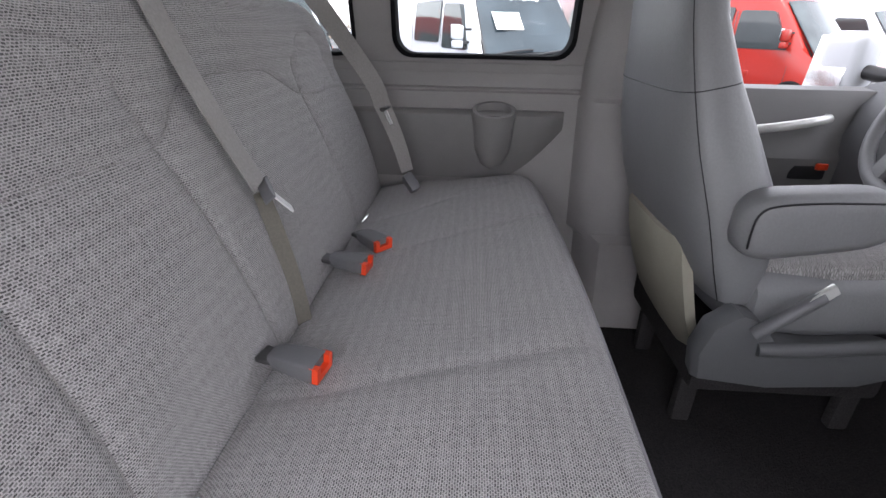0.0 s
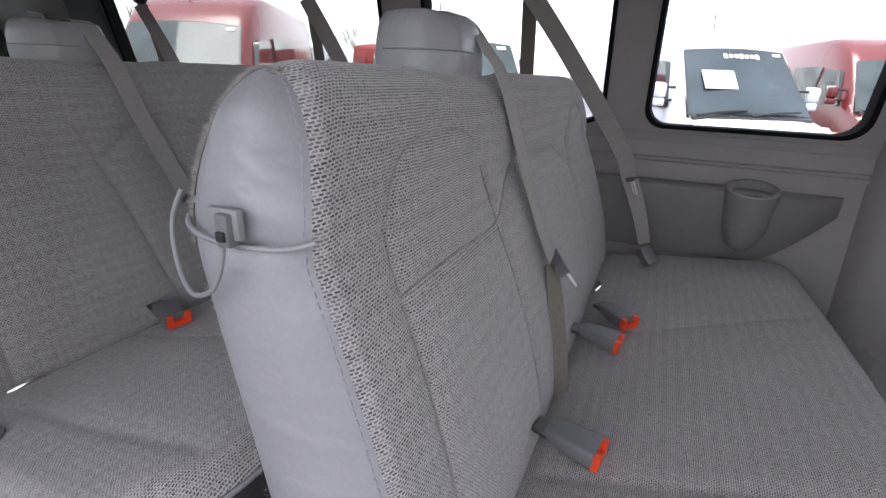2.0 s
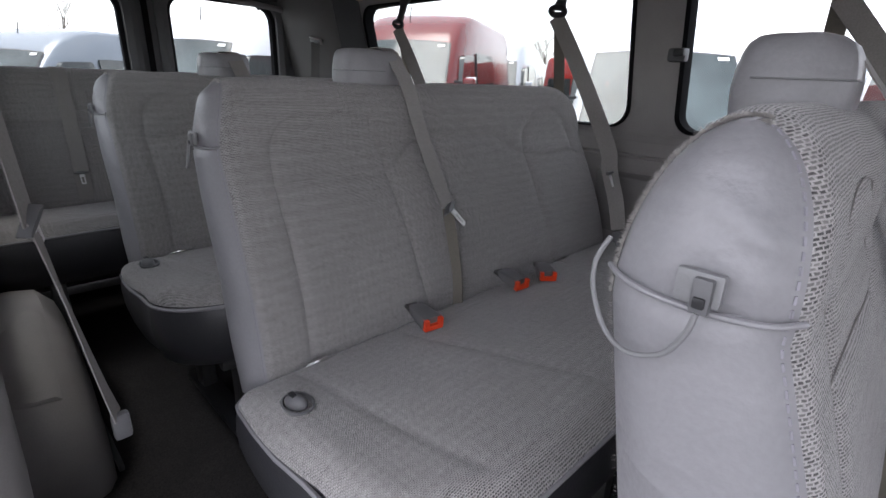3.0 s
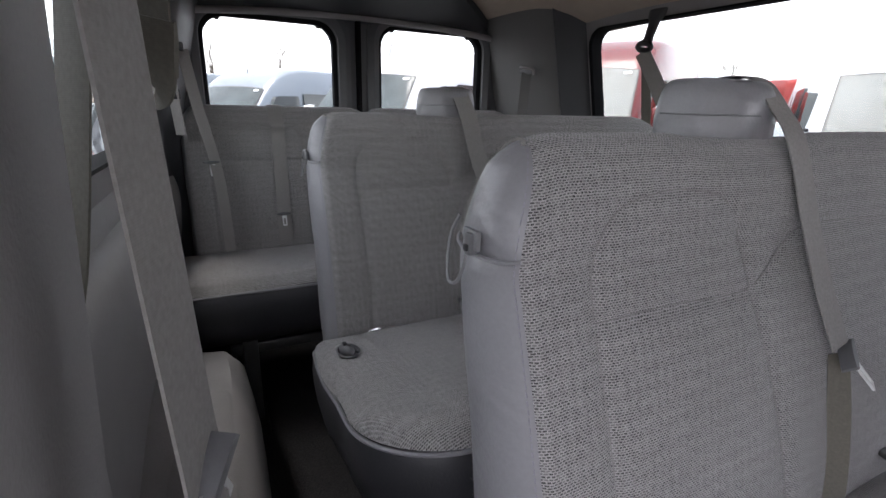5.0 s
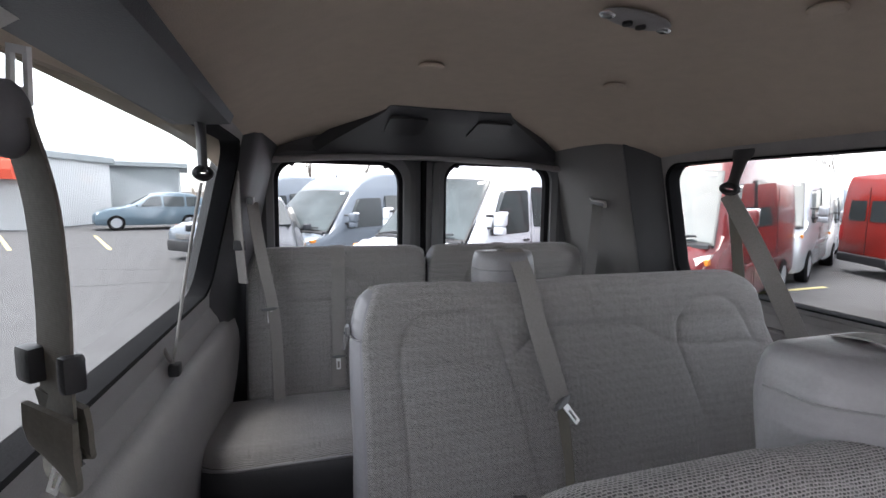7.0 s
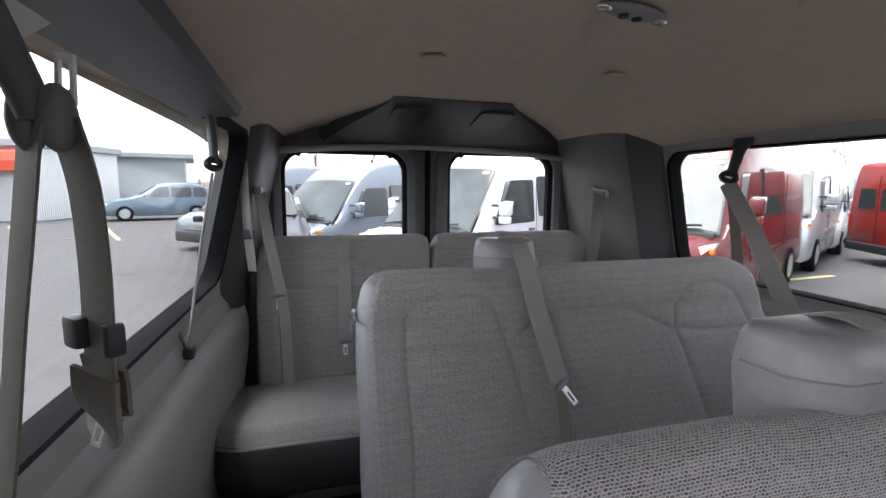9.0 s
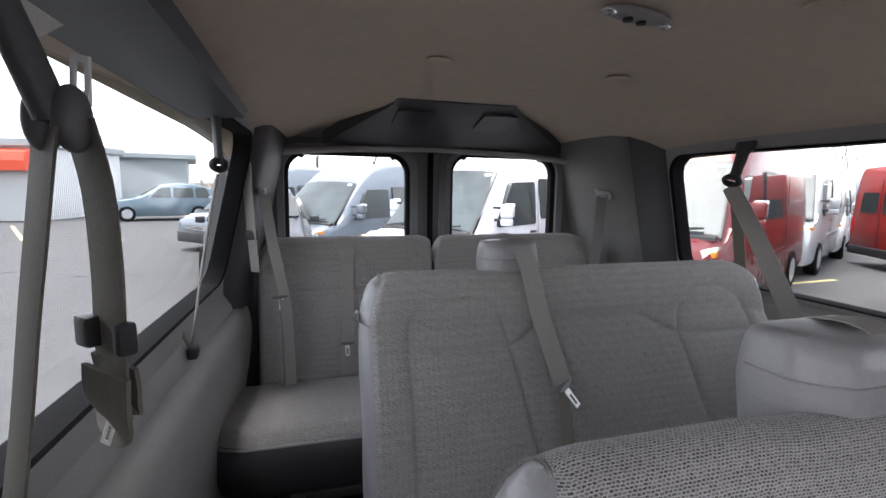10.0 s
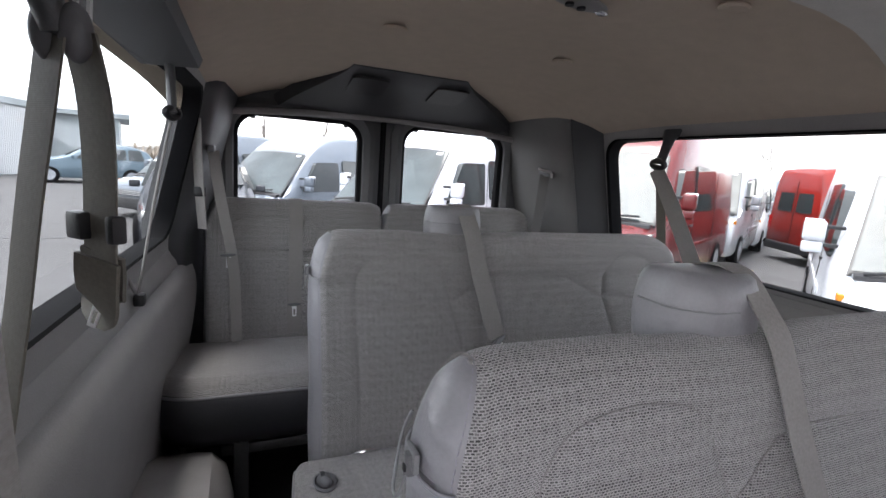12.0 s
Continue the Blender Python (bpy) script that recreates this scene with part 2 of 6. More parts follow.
SCRUB = surface("dry_scrub", (0.34, 0.29, 0.24), 1.0, 0, 0.3, 3, 0.5, 0.3)

# ---- building helpers ----
def mesh_of(name, bm, mat, smooth=True):
    bmesh.ops.recalc_face_normals(bm, faces=bm.faces)
    me = bpy.data.meshes.new(name)
    bm.to_mesh(me)
    bm.free()
    me.materials.append(mat)
    if smooth:
        me.shade_smooth()
        me.set_sharp_from_angle(angle=radians(42))
    return me


def unwrap(bm, of=None):
    """Cloth coordinates in metres: of maps a vertex to (u, v), else plan coordinates."""
    uv = bm.loops.layers.uv.new("UVMap")
    for f in bm.faces:
        for l in f.loops:
            l[uv].uv = of[l.vert] if of else l.vert.co.xy


def part(name, bm, mat, parent, label="", smooth=True):
    ob = new(name, mesh_of(name, bm, mat, smooth))
    ob.parent = parent
    return tagged(ob, label)


def thing(name, label, category, group="", kind="", at=None):
    ob = tagged(new(name), label, category, group, kind)
    ob.empty_display_size = 0.1
    if at is not None:
        ob.matrix_basis = at
    return ob


def solid(name, bm, mat, label, category, kind="", smooth=True, group=""):
    return tagged(new(name, mesh_of(name, bm, mat, smooth)), label, category, group, kind)


def loft(bm, loops, closed=True, cap=True):
    rows = [[bm.verts.new(p) for p in loop] for loop in loops]
    n = len(rows[0])
    for a, b in zip(rows, rows[1:]):
        for i in range(n if closed else n - 1):
            j = (i + 1) % n
            bm.faces.new((a[i], a[j], b[j], b[i]))
    if cap and closed:
        bm.faces.new(rows[0][::-1])
        bm.faces.new(rows[-1])
    return rows


def box(bm, size, at=(0, 0, 0), bevel=0.0, seg=2, rot=None):
    m = Matrix.Translation(at) @ (rot.to_4x4() if rot else Matrix()) @ Matrix.Diagonal((*size, 1))
    made = bmesh.ops.create_cube(bm, size=1.0, matrix=m)["verts"]
    if bevel:
        edges = list({e for v in made for e in v.link_edges})
        bmesh.ops.bevel(bm, geom=edges, offset=bevel, segments=seg, affect="EDGES", profile=0.6)


def cyl(bm, r, depth, m=None, seg=24, r2=None):
    bmesh.ops.create_cone(bm, cap_ends=True, segments=seg, radius1=r, radius2=r if r2 is None else r2, depth=depth, matrix=m or Matrix())


def smooth_path(points, per=6):
    pts = [Vector(p) for p in points]
    if len(pts) < 3:
        return pts
    out = []
    for i in range(len(pts) - 1):
        a, b = pts[i], pts[i + 1]
        p, q = pts[max(i - 1, 0)], pts[min(i + 2, len(pts) - 1)]
        for k in range(per):
            t = k / per
            out.append(0.5 * ((2 * a) + (b - p) * t + (2 * p - 5 * a + 4 * b - q) * t * t + (3 * a - p - 3 * b + q) * t ** 3))
    return out + [pts[-1]]


def tube(bm, points, r, seg=8, per=6):
    pts = smooth_path(points, per)
    loops = []
    side = None
    for i, p in enumerate(pts):
        d = (pts[min(i + 1, len(pts) - 1)] - pts[max(i - 1, 0)]).normalized()
        side = (side - d * side.dot(d)).normalized() if side else d.orthogonal().normalized()
        up = d.cross(side)
        loops.append([p + r * (math.cos(a) * side + math.sin(a) * up) for a in [2 * math.pi * k / seg for k in range(seg)]])
    loft(bm, loops)


def strap(bm, points, width=0.039, thick=0.0016, face=(0, 1, 0), per=6, faces=None):
    """A flat band along points; face: the way its flat side looks."""
    pts = smooth_path(points, per)
    loops = []
    n = len(pts)
    fs = [Vector(f) for f in faces] if faces else [Vector(face)] * 2
    for i, p in enumerate(pts):
        d = (pts[min(i + 1, n - 1)] - pts[max(i - 1, 0)]).normalized()
        u = i / (n - 1) * (len(fs) - 1)
        k = min(int(u), len(fs) - 2)
        f = fs[k].lerp(fs[k + 1], u - k)
        f = (f - d * f.dot(d)).normalized()
        s = d.cross(f)
        loops.append([p + s * width / 2 + f * thick / 2, p - s * width / 2 + f * thick / 2, p - s * width / 2 - f * thick / 2, p + s * width / 2 - f * thick / 2])
    loft(bm, loops)


def rounded(x0, x1, z0, z1, r, seg=6):
    pts = []
    for cx, cz, a0 in ((x1 - r, z0 + r, -90), (x1 - r, z1 - r, 0), (x0 + r, z1 - r, 90), (x0 + r, z0 + r, 180)):
        for k in range(seg + 1):
            a = radians(a0 + 90 * k / seg)
            pts.append((cx + r * math.cos(a), cz + r * math.sin(a)))
    return pts


def panel_with_holes(bm, outline, holes, place, depth):
    """A flat panel (2D outline with holes) laid by place(u, v, w), depth thick, with walled openings."""
    edges = []
    rings = []
    for loop in [outline] + holes:
        vs = [bm.verts.new((u, v, 0)) for u, v in loop]
        es = [bm.edges.new((vs[i], vs[(i + 1) % len(vs)])) for i in range(len(vs))]
        edges += es
        rings.append(vs)
    faces = bmesh.ops.triangle_fill(bm, use_beauty=True, use_dissolve=False, edges=edges)["geom"]
    faces = [f for f in faces if isinstance(f, bmesh.types.BMFace)]
    ext = bmesh.ops.extrude_face_region(bm, geom=faces)["geom"]
    for v in [g for g in ext if isinstance(g, bmesh.types.BMVert)]:
        v.co.z = depth
    for v in bm.verts:
        v.co = Vector(place(*v.co))


def seg_dist(px, pz, a, b):
    ax, az, bx, bz = *a, *b
    dx, dz = bx - ax, bz - az
    t = max(0.0, min(1.0, ((px - ax) * dx + (pz - az) * dz) / (dx * dx + dz * dz + 1e-12)))
    return math.hypot(px - ax - t * dx, pz - az - t * dz)


def groove(px, pz, lines, width=0.007, depth=0.006):
    d = min((seg_dist(px, pz, a, b) for ln in lines for a, b in zip(ln, ln[1:])), default=1.0)
    return depth * math.exp(-(d / width) ** 2) if d < 3 * width else 0.0

# ---- the van's shell ----
FLOOR, GROUND, SILL = 0.06, -0.60, 0.83
Y_REAR, Y_FRONT = -2.44, 1.70


LEFT, RIGHT = 0.80, 0.872


def side_x(z, side=1, y=-1.1):
    """Distance of a side wall's inner skin from the middle; the passenger side draws in towards the rear."""
    base = LEFT if side < 0 else RIGHT - 0.052 * max(0.0, (-y - 1.1) / 0.9)
    return base - max(0.0, z - SILL) * 0.23


bm = bmesh.new()
box(bm, (1.76, Y_FRONT - Y_REAR, 0.05), (0, (Y_FRONT + Y_REAR) / 2, FLOOR - 0.025), 0.008)
floor = solid("floor", bm, CARPET, "black carpeted van floor, worn flat in the aisle", "floor", "structure")


def greenhouse(name, side, y0, y1, holes, label, top=1.34):
    bm = bmesh.new()
    outline = [(y0, SILL - 0.03), (y1, SILL - 0.03), (y1, top), (y0, top)]
    loops = [rounded(a, b, c, d, r) for a, b, c, d, r in holes]
    panel_with_holes(bm, outline, loops, lambda u, v, w: (side * (side_x(v, side, u) + 0.0335 - w), u, v), 0.0435)
    return solid(name, bm, TRIM, label, "wall", "structure")


def window(name, side, hole, label):
    a, b, c, d, r = hole
    w = thing(name, label, "window", kind="structure")
    bm = bmesh.new()
    ring = rounded(a - 0.004, b + 0.004, c - 0.004, d + 0.004, r)
    outer = [bm.verts.new((side * (side_x(z, side, y) + 0.034), y, z)) for y, z in ring]
    inner = [bm.verts.new((side * (side_x(z, side, y) + 0.030), y, z)) for y, z in ring]
    bm.faces.new(outer)
    bm.faces.new(inner[::-1])
    for i in range(len(ring)):
        j = (i + 1) % len(ring)
        bm.faces.new((outer[i], outer[j], inner[j], inner[i]))
    p = part("pane", bm, GLASS_PALE if b < -0.6 else GLASS, w, smooth=False)
    p.visible_shadow = b < -0.6
    bm = bmesh.new()
    loops = []
    for k, (y, z) in enumerate(rounded(a + 0.004, b - 0.004, c + 0.004, d - 0.004, r)):
        x = side * (side_x(z, side, y) + 0.018)
        cy, cz = (a + b) / 2, (c + d) / 2
        n = Vector((0, cy - y, cz - z)).normalized()
        q = Vector((x, y, z))
        s = Vector((side, 0, 0))
        loops.append([q - n * 0.007 - s * 0.036, q + n * 0.006 - s * 0.032, q + n * 0.011 - s * 0.008, q + n * 0.009 + s * 0.014, q - n * 0.006 + s * 0.014])
    loops.append(loops[0])
    loft(bm, loops, cap=False)
    part("gasket", bm, RUBBER, w, "black rubber gasket")
    return w


L_HOLES = [(0.088, 0.576, SILL + 0.006, 1.262, 0.05), (-0.556, -0.016, SILL + 0.006, 1.262, 0.05), (-1.97, -0.696, SILL + 0.006, 1.262, 0.07)]
R_HOLES = [(-2.06, -0.885, SILL + 0.022, 1.285, 0.07)]
greenhouse("wall_left", -1, -2.36, 0.80, L_HOLES, "grey plastic window wall with three side windows")
greenhouse("wall_right", 1, -2.36, -0.84, R_HOLES, "grey plastic window wall behind the open side door")
for i, h in enumerate(L_HOLES):
    window("window_%d" % (i + 1), -1, h, "clear side window in a black rubber gasket")
window("window_4", 1, R_HOLES[0], "long clear side window in a black rubber gasket")

# window 2 latch
lat = thing("window_latch", "dark grey vent window latch on the pillar", "latch")
bm = bmesh.new()
box(bm, (0.03, 0.05, 0.035), (-side_x(1.05, -1) + 0.016, -0.566, 1.05), 0.008)
part("body", bm, TRIM_DARK, lat)
bm = bmesh.new()
box(bm, (0.02, 0.03, 0.02), (-side_x(1.05, -1) + 0.036, -0.556, 1.055), 0.006)
part("lever", bm, BLACK, lat)

# roof rail trims along the window heads
for name, side, y0, y1, deep in (("trim", -1, -2.05, 0.78, 0.035), ("trim", 1, -1.63, -0.40, 0.135)):
    bm = bmesh.new()
    low, out, dx = (1.268, side_x(1.28), 0.0) if side > 0 else (1.256, side_x(1.28, -1), RIGHT - LEFT)
    prof = [(out + 0.05, low + 0.004), (out + 0.012, low), (0.815 - deep - dx, low + 0.006), (0.808 - deep - dx, low + (0.023 if side > 0 else 0.012)), (0.825 - deep - dx, 1.315), (out + 0.03, 1.36)]
    loft(bm, [[(side * x, y, z) for x, z in prof] for y in (y0, y0 + 0.02, y1)])
    solid(name, bm, DUCT if side > 0 else TRIM_DARK, "dark grey roof rail trim above the side window", "trim", "structure")


def lower_wall(name, side, y0, y1, prof, mat, label):
    bm = bmesh.new()
    loft(bm, [[(side * (x + side_x(0, side, y) - side_x(0, side)), y, z) for x, z in prof] for y in [y0 + (y1 - y0) * k / 24 for k in range(25)]])
    return solid(name, bm, mat, label, "wall", "structure")


L_PROF = [(0.93, 0.64), (0.903, SILL - 0.06), (0.90, SILL - 0.02), (0.858, SILL - 0.005), (0.868, 0.815), (0.858, 0.762), (0.864, 0.757), (0.864, 0.752), (0.858, 0.747), (0.86, 0.62), (0.862, 0.3), (0.85, FLOOR), (0.93, FLOOR)]
lower_wall("wall_left_lower", -1, Y_REAR, 0.80, [(x - (RIGHT - LEFT), z) for x, z in L_PROF], TRIM, "grey moulded plastic side panel below the windows")
R_PROF = [(0.93, 0.64), (0.903, SILL - 0.06), (0.90, SILL - 0.02), (0.866, SILL - 0.005), (0.858, 0.806), (0.850, 0.788), (0.843, 0.776), (0.839, 0.764), (0.838, 0.756), (0.830, 0.752), (0.816, 0.735), (0.806, 0.70), (0.803, 0.66), (0.808, 0.60), (0.818, 0.52), (0.826, 0.40), (0.83, FLOOR), (0.93, FLOOR)]
lower_wall("wall_right_lower", 1, Y_REAR + 0.22, -0.70, R_PROF, TRIM, "grey moulded side panel with a rolled armrest edge")
# the sill and panel wall ahead of the open door, and the nose of the cabin
bm = bmesh.new()
box(bm, (0.05, 0.9, 1.28), (0.90, 1.20, 0.70), 0.01)
solid("wall_right_front", bm, TRIM, "plain grey front door side", "wall", "structure")
bm = bmesh.new()
box(bm, (1.8, 0.05, 0.75), (0, Y_FRONT, 0.42), 0.01)
solid("wall_front", bm, TRIM_DARK, "dark bulkhead below the windscreen", "wall", "structure")

# driver side armrests with cup holders
def armrest(y0, y1, cup_y, label):
    a = thing("armrest", label, "armrest", "armrests along the side wall")
    bm = bmesh.new()
    loops = []
    n = 22
    for k in range(n + 1):
        u = k / n
        y = y0 + (y1 - y0) * u
        low = 0.50 + 0.15 * max(0.0, (u - 0.72) / 0.28) ** 1.5
        out = 0.052 * min(1.0, (1 - u) * 9 + 0.12) * min(1.0, u * 14 + 0.1)
        prof = [(0.87, 0.70), (0.862, 0.702), (0.862 - out * 0.8, 0.700), (0.862 - out, 0.692), (0.862 - out * 1.02, 0.68), (0.862 - out * 0.75, (0.68 + low) / 2), (0.858, low), (0.87, low)]
        loops.append([(RIGHT - LEFT - x, y, z) for x, z in prof])
    loft(bm, loops)
    part("body", bm, TRIM_LOW, a)
    bm = bmesh.new()
    loops = []
    for z, r in ((0.545, 0.010), (0.56, 0.028), (0.60, 0.043), (0.66, 0.048), (0.69, 0.052), (0.709, 0.052), (0.711, 0.047), (0.709, 0.042), (0.700, 0.040), (0.67, 0.038)):
        lean = 0.30 * max(0.0, (z - 0.60) / 0.11)
        loops.append([(-0.735 + r * math.cos(t), cup_y + r * 1.15 * math.sin(t), z - lean * r * math.cos(t)) for t in [2 * math.pi * k / 28 for k in range(28)]])
    loft(bm, loops)
    part("cup_holder", bm, TRIM_LOW, a, "moulded grey cup holder")
    # black disc below the rim, painted in for the shade inside the cup
    bm = bmesh.new()
    cyl(bm, 0.0385, 0.004, Matrix.Translation((-0.735, cup_y, 0.688)) @ pose(0, 0, 0, 0, 15, 0) @ Matrix.Diagonal((1, 1.15, 1, 1)))
    part("cup_shade_disc", bm, BLACK, a)


armrest(-0.05, 0.57, 0.37, "grey moulded armrest with a cup holder beside the first bench")
armrest(-0.78, -0.16, -0.36, "grey moulded armrest with a cup holder beside the second bench")

# B pillar behind the driver
bm = bmesh.new()
loops = []
for z, y0, y1, out in ((FLOOR, 0.58, 0.80, 0.12), (0.34, 0.57, 0.80, 0.11), (0.36, 0.545, 0.80, 0.085), (0.735, 0.53, 0.78, 0.075), (0.745, 0.535, 0.77, 0.062), (1.0, 0.545, 0.70, 0.06), (1.34, 0.57, 0.69, 0.05)):
    x, y0, y1 = side_x(z, -1) if z > SILL else LEFT - 0.007, y0 + 0.085, y1 + 0.085
    loops.append([(-x - 0.04, y0 - 0.02, z), (-x + 0.004, y0 - 0.012, z), (-x + out * 0.7, y0 + 0.012, z), (-x + out, y0 + 0.045, z), (-x + out, y1 - 0.03, z), (-x + out * 0.6, y1, z), (-x - 0.04, y1, z)])
loft(bm, loops)
solid("trim", bm, TRIM, "tall grey plastic pillar trim behind the driver's seat", "pillar trim", "structure")

# side door pillar on the passenger side
bm = bmesh.new()
loops = []
for z, out in ((0.43, 0.115), (0.435, 0.125), (0.60, 0.130), (0.75, 0.130), (0.9, 0.120), (1.1, 0.085), (1.32, 0.06)):
    x = side_x(z) if z > SILL else 0.875
    loops.append([(x + 0.06, -0.875, z), (x - out * 0.25, -0.875, z), (x - out * 0.60, -0.85, z), (x - out, -0.79, z), (x - out, -0.63, z), (x - out * 0.90, -0.585, z), (x - out * 0.55, -0.555, z), (x, -0.54, z), (x + 0.06, -0.54, z)])
loft(bm, loops)
solid("trim", bm, TRIM, "grey plastic pillar trim at the open side door", "pillar trim", "structure")
bm = bmesh.new()
loops = []
for z, out in ((FLOOR, 0.20), (0.25, 0.19), (0.36, 0.165), (0.41, 0.14), (0.424, 0.11)):
    loops.append([(0.93, -0.80, z), (0.86, -0.80, z), (0.875 - out * 0.6, -0.74, z), (0.875 - out, -0.66, z), (0.875 - out, -0.60, z), (0.875 - out * 0.7, -0.545, z), (0.88, -0.525, z), (0.93, -0.525, z)])
loft(bm, loops)
solid("trim", bm, TRIM, "grey plastic foot of the side door pillar", "pillar trim", "structure")
bm = bmesh.new()
tube(bm, [(0.895, -0.53, FLOOR), (0.90, -0.535, 0.4), (0.90, -0.54, 0.8), (0.86, -0.54, 1.05), (0.80, -0.545, 1.32)], 0.018)
solid("trim", bm, RUBBER, "black rubber door seal along the side door opening", "door seal", "structure")
bm = bmesh.new()
box(bm, (0.06, 1.5, 0.66), (0.935, 0.0, FLOOR - 0.28), 0.02)
solid("trim", bm, WHITE_PAINT, "white painted door step below the opening", "door step", "structure")

# wheel arch cover
arch = thing("wheel_arch_cover", "grey plastic wheel arch cover standing on the black carpet", "wheel arch cover")
ARCH = [(-1.10, 0.675, 0.05), (-1.115, 0.645, 0.17), (-1.15, 0.625, 0.235), (-1.26, 0.614, 0.292), (-1.40, 0.608, 0.338), (-1.50, 0.606, 0.350), (-1.62, 0.608, 0.338), (-1.74, 0.615, 0.28), (-1.81, 0.63, 0.17), (-1.84, 0.66, 0.05)]
bm = bmesh.new()
loft(bm, [[(0.86, y, FLOOR), (x0, y, FLOOR), (x0 + 0.004, y, FLOOR + h * 0.55), (x0 + 0.02, y, FLOOR + h * 0.84), (x0 + 0.055, y, FLOOR + h * 0.975), (x0 + 0.10, y, FLOOR + h), (0.86, y, FLOOR + h * 1.02)] for y, x0, h in ARCH])
part("body", bm, TRIM, arch)
bm = bmesh.new()
loops = []
for y, x0, h, w in ((-1.165, 0.623, 0.243, 0.5), (-1.18, 0.622, 0.252, 1.0), (-1.26, 0.614, 0.292, 1.0), (-1.36, 0.610, 0.325, 0.8), (-1.42, 0.608, 0.341, 0.35)):
    loops.append([(x0 + 0.058, y, FLOOR + h * 0.975 + 0.003), (x0 + 0.058 + 0.02 * w, y, FLOOR + h * 0.99 + 0.010), (x0 + 0.06 + 0.09 * w, y, FLOOR + h * 1.005 + 0.010), (x0 + 0.065 + 0.10 * w, y, FLOOR + h + 0.002)])
loft(bm, loops)
part("raised_panel", bm, TRIM, arch, "raised moulded panel on the arch")
bm = bmesh.new()
box(bm, (0.012, 0.62, 0.02), (0.612, -1.47, FLOOR + 0.012), 0.004)
part("edge_strip", bm, TRIM_DARK, arch)

# rear doors
REAR = [(0.152, 0.625, 0.80, 1.262, 0.075), (-0.502, -0.026, 0.80, 1.272, 0.075)]
bm = bmesh.new()
panel_with_holes(bm, [(-0.93, FLOOR), (0.93, FLOOR), (0.93, 0.83), (0.80, 1.40), (-0.78, 1.40), (-0.86, 0.83)], [rounded(a, b, c, d, r) for a, b, c, d, r in REAR], lambda u, v, w: (u, Y_REAR - 0.06 + w, v), 0.06)
solid("wall_rear", bm, TRIM_DARK, "dark grey pair of rear doors with two windows", "wall", "structure")
for i, (a, b, c, d, r) in enumerate(REAR):
    w = thing("window_%d" % (5 + i), "clear rear door window in a black gasket", "window", kind="structure")
    bm = bmesh.new()
    ring = rounded(a - 0.004, b + 0.004, c - 0.004, d + 0.004, r)
    bm.faces.new([bm.verts.new((x, Y_REAR - 0.046, z)) for x, z in ring])
    bmesh.ops.solidify(bm, geom=bm.faces[:], thickness=0.004)
    p = part("pane", bm, GLASS_PALE, w, smooth=False)
    bm = bmesh.new()
    loops = []
    for x, z in rounded(a + 0.002, b - 0.002, c + 0.002, d - 0.002, r):
        n = Vector(((a + b) / 2 - x, 0, (c + d) / 2 - z)).normalized()
        q = Vector((x, Y_REAR - 0.02, z))
        s = Vector((0, 1, 0))
        loops.append([q - n * 0.006 + s * 0.024, q + n * 0.010 + s * 0.010, q + n * 0.010 - s * 0.02, q - n * 0.006 - s * 0.02])
    loops.append(loops[0])
    loft(bm, loops, cap=False)
    part("gasket", bm, RUBBER, w, "black rubber gasket")
    for xk in (a + 0.06, b - 0.06):
        bm = bmesh.new()
        cyl(bm, 0.011, 0.012, Matrix.Translation((xk, Y_REAR - 0.025, d - 0.012)) @ pose(0, 0, 0, 90), 12)
        part("clip", bm, BLACK, w)
    # moulded frame round the glass
    bm = bmesh.new()
    loops = []
    for x, z in rounded(a - 0.012, b + 0.012, c - 0.012, d + 0.012, r + 0.01):
        n = Vector(((a + b) / 2 - x, 0, (c + d) / 2 - z)).normalized()
        q = Vector((x, Y_REAR, z))
        s = Vector((0, 1, 0))
        loops.append([q + n * 0.010 - s * 0.004, q + n * 0.006 + s * 0.014, q - n * 0.022 + s * 0.026, q - n * 0.050 + s * 0.012, q - n * 0.052 - s * 0.004])
    loops.append(loops[0])
    loft(bm, loops, cap=False)
    part("frame", bm, TRIM_DARK, w, "moulded dark grey frame")
bm = bmesh.new()
tube(bm, [(0.066, Y_REAR + 0.012, FLOOR), (0.066, Y_REAR + 0.012, 1.30)], 0.012)
solid("trim", bm, RUBBER, "black seal where the rear doors meet", "door seal", "structure")

# rear corner trims; lit driver side and shaded passenger side put into their colours
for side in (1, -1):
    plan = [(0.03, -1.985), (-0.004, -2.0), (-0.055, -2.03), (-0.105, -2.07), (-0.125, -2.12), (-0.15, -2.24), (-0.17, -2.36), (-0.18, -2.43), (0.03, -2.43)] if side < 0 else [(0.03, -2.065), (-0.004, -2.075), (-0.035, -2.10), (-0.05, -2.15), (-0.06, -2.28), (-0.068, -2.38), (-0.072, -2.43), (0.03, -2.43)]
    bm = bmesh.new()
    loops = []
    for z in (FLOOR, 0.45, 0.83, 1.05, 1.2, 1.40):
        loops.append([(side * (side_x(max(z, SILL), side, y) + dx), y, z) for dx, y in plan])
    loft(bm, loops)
    solid("trim", bm, DUCT if side > 0 else TRIM_MID, "grey moulded corner trim beside the rear door, its side's shading in the colour", "pillar trim", "structure")

# thin darker skin over the forward face of the driver side corner trim
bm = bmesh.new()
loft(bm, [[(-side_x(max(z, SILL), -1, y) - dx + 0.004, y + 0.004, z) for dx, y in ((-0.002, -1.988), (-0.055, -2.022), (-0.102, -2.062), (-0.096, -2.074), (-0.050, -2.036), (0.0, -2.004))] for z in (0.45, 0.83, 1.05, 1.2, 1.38)])
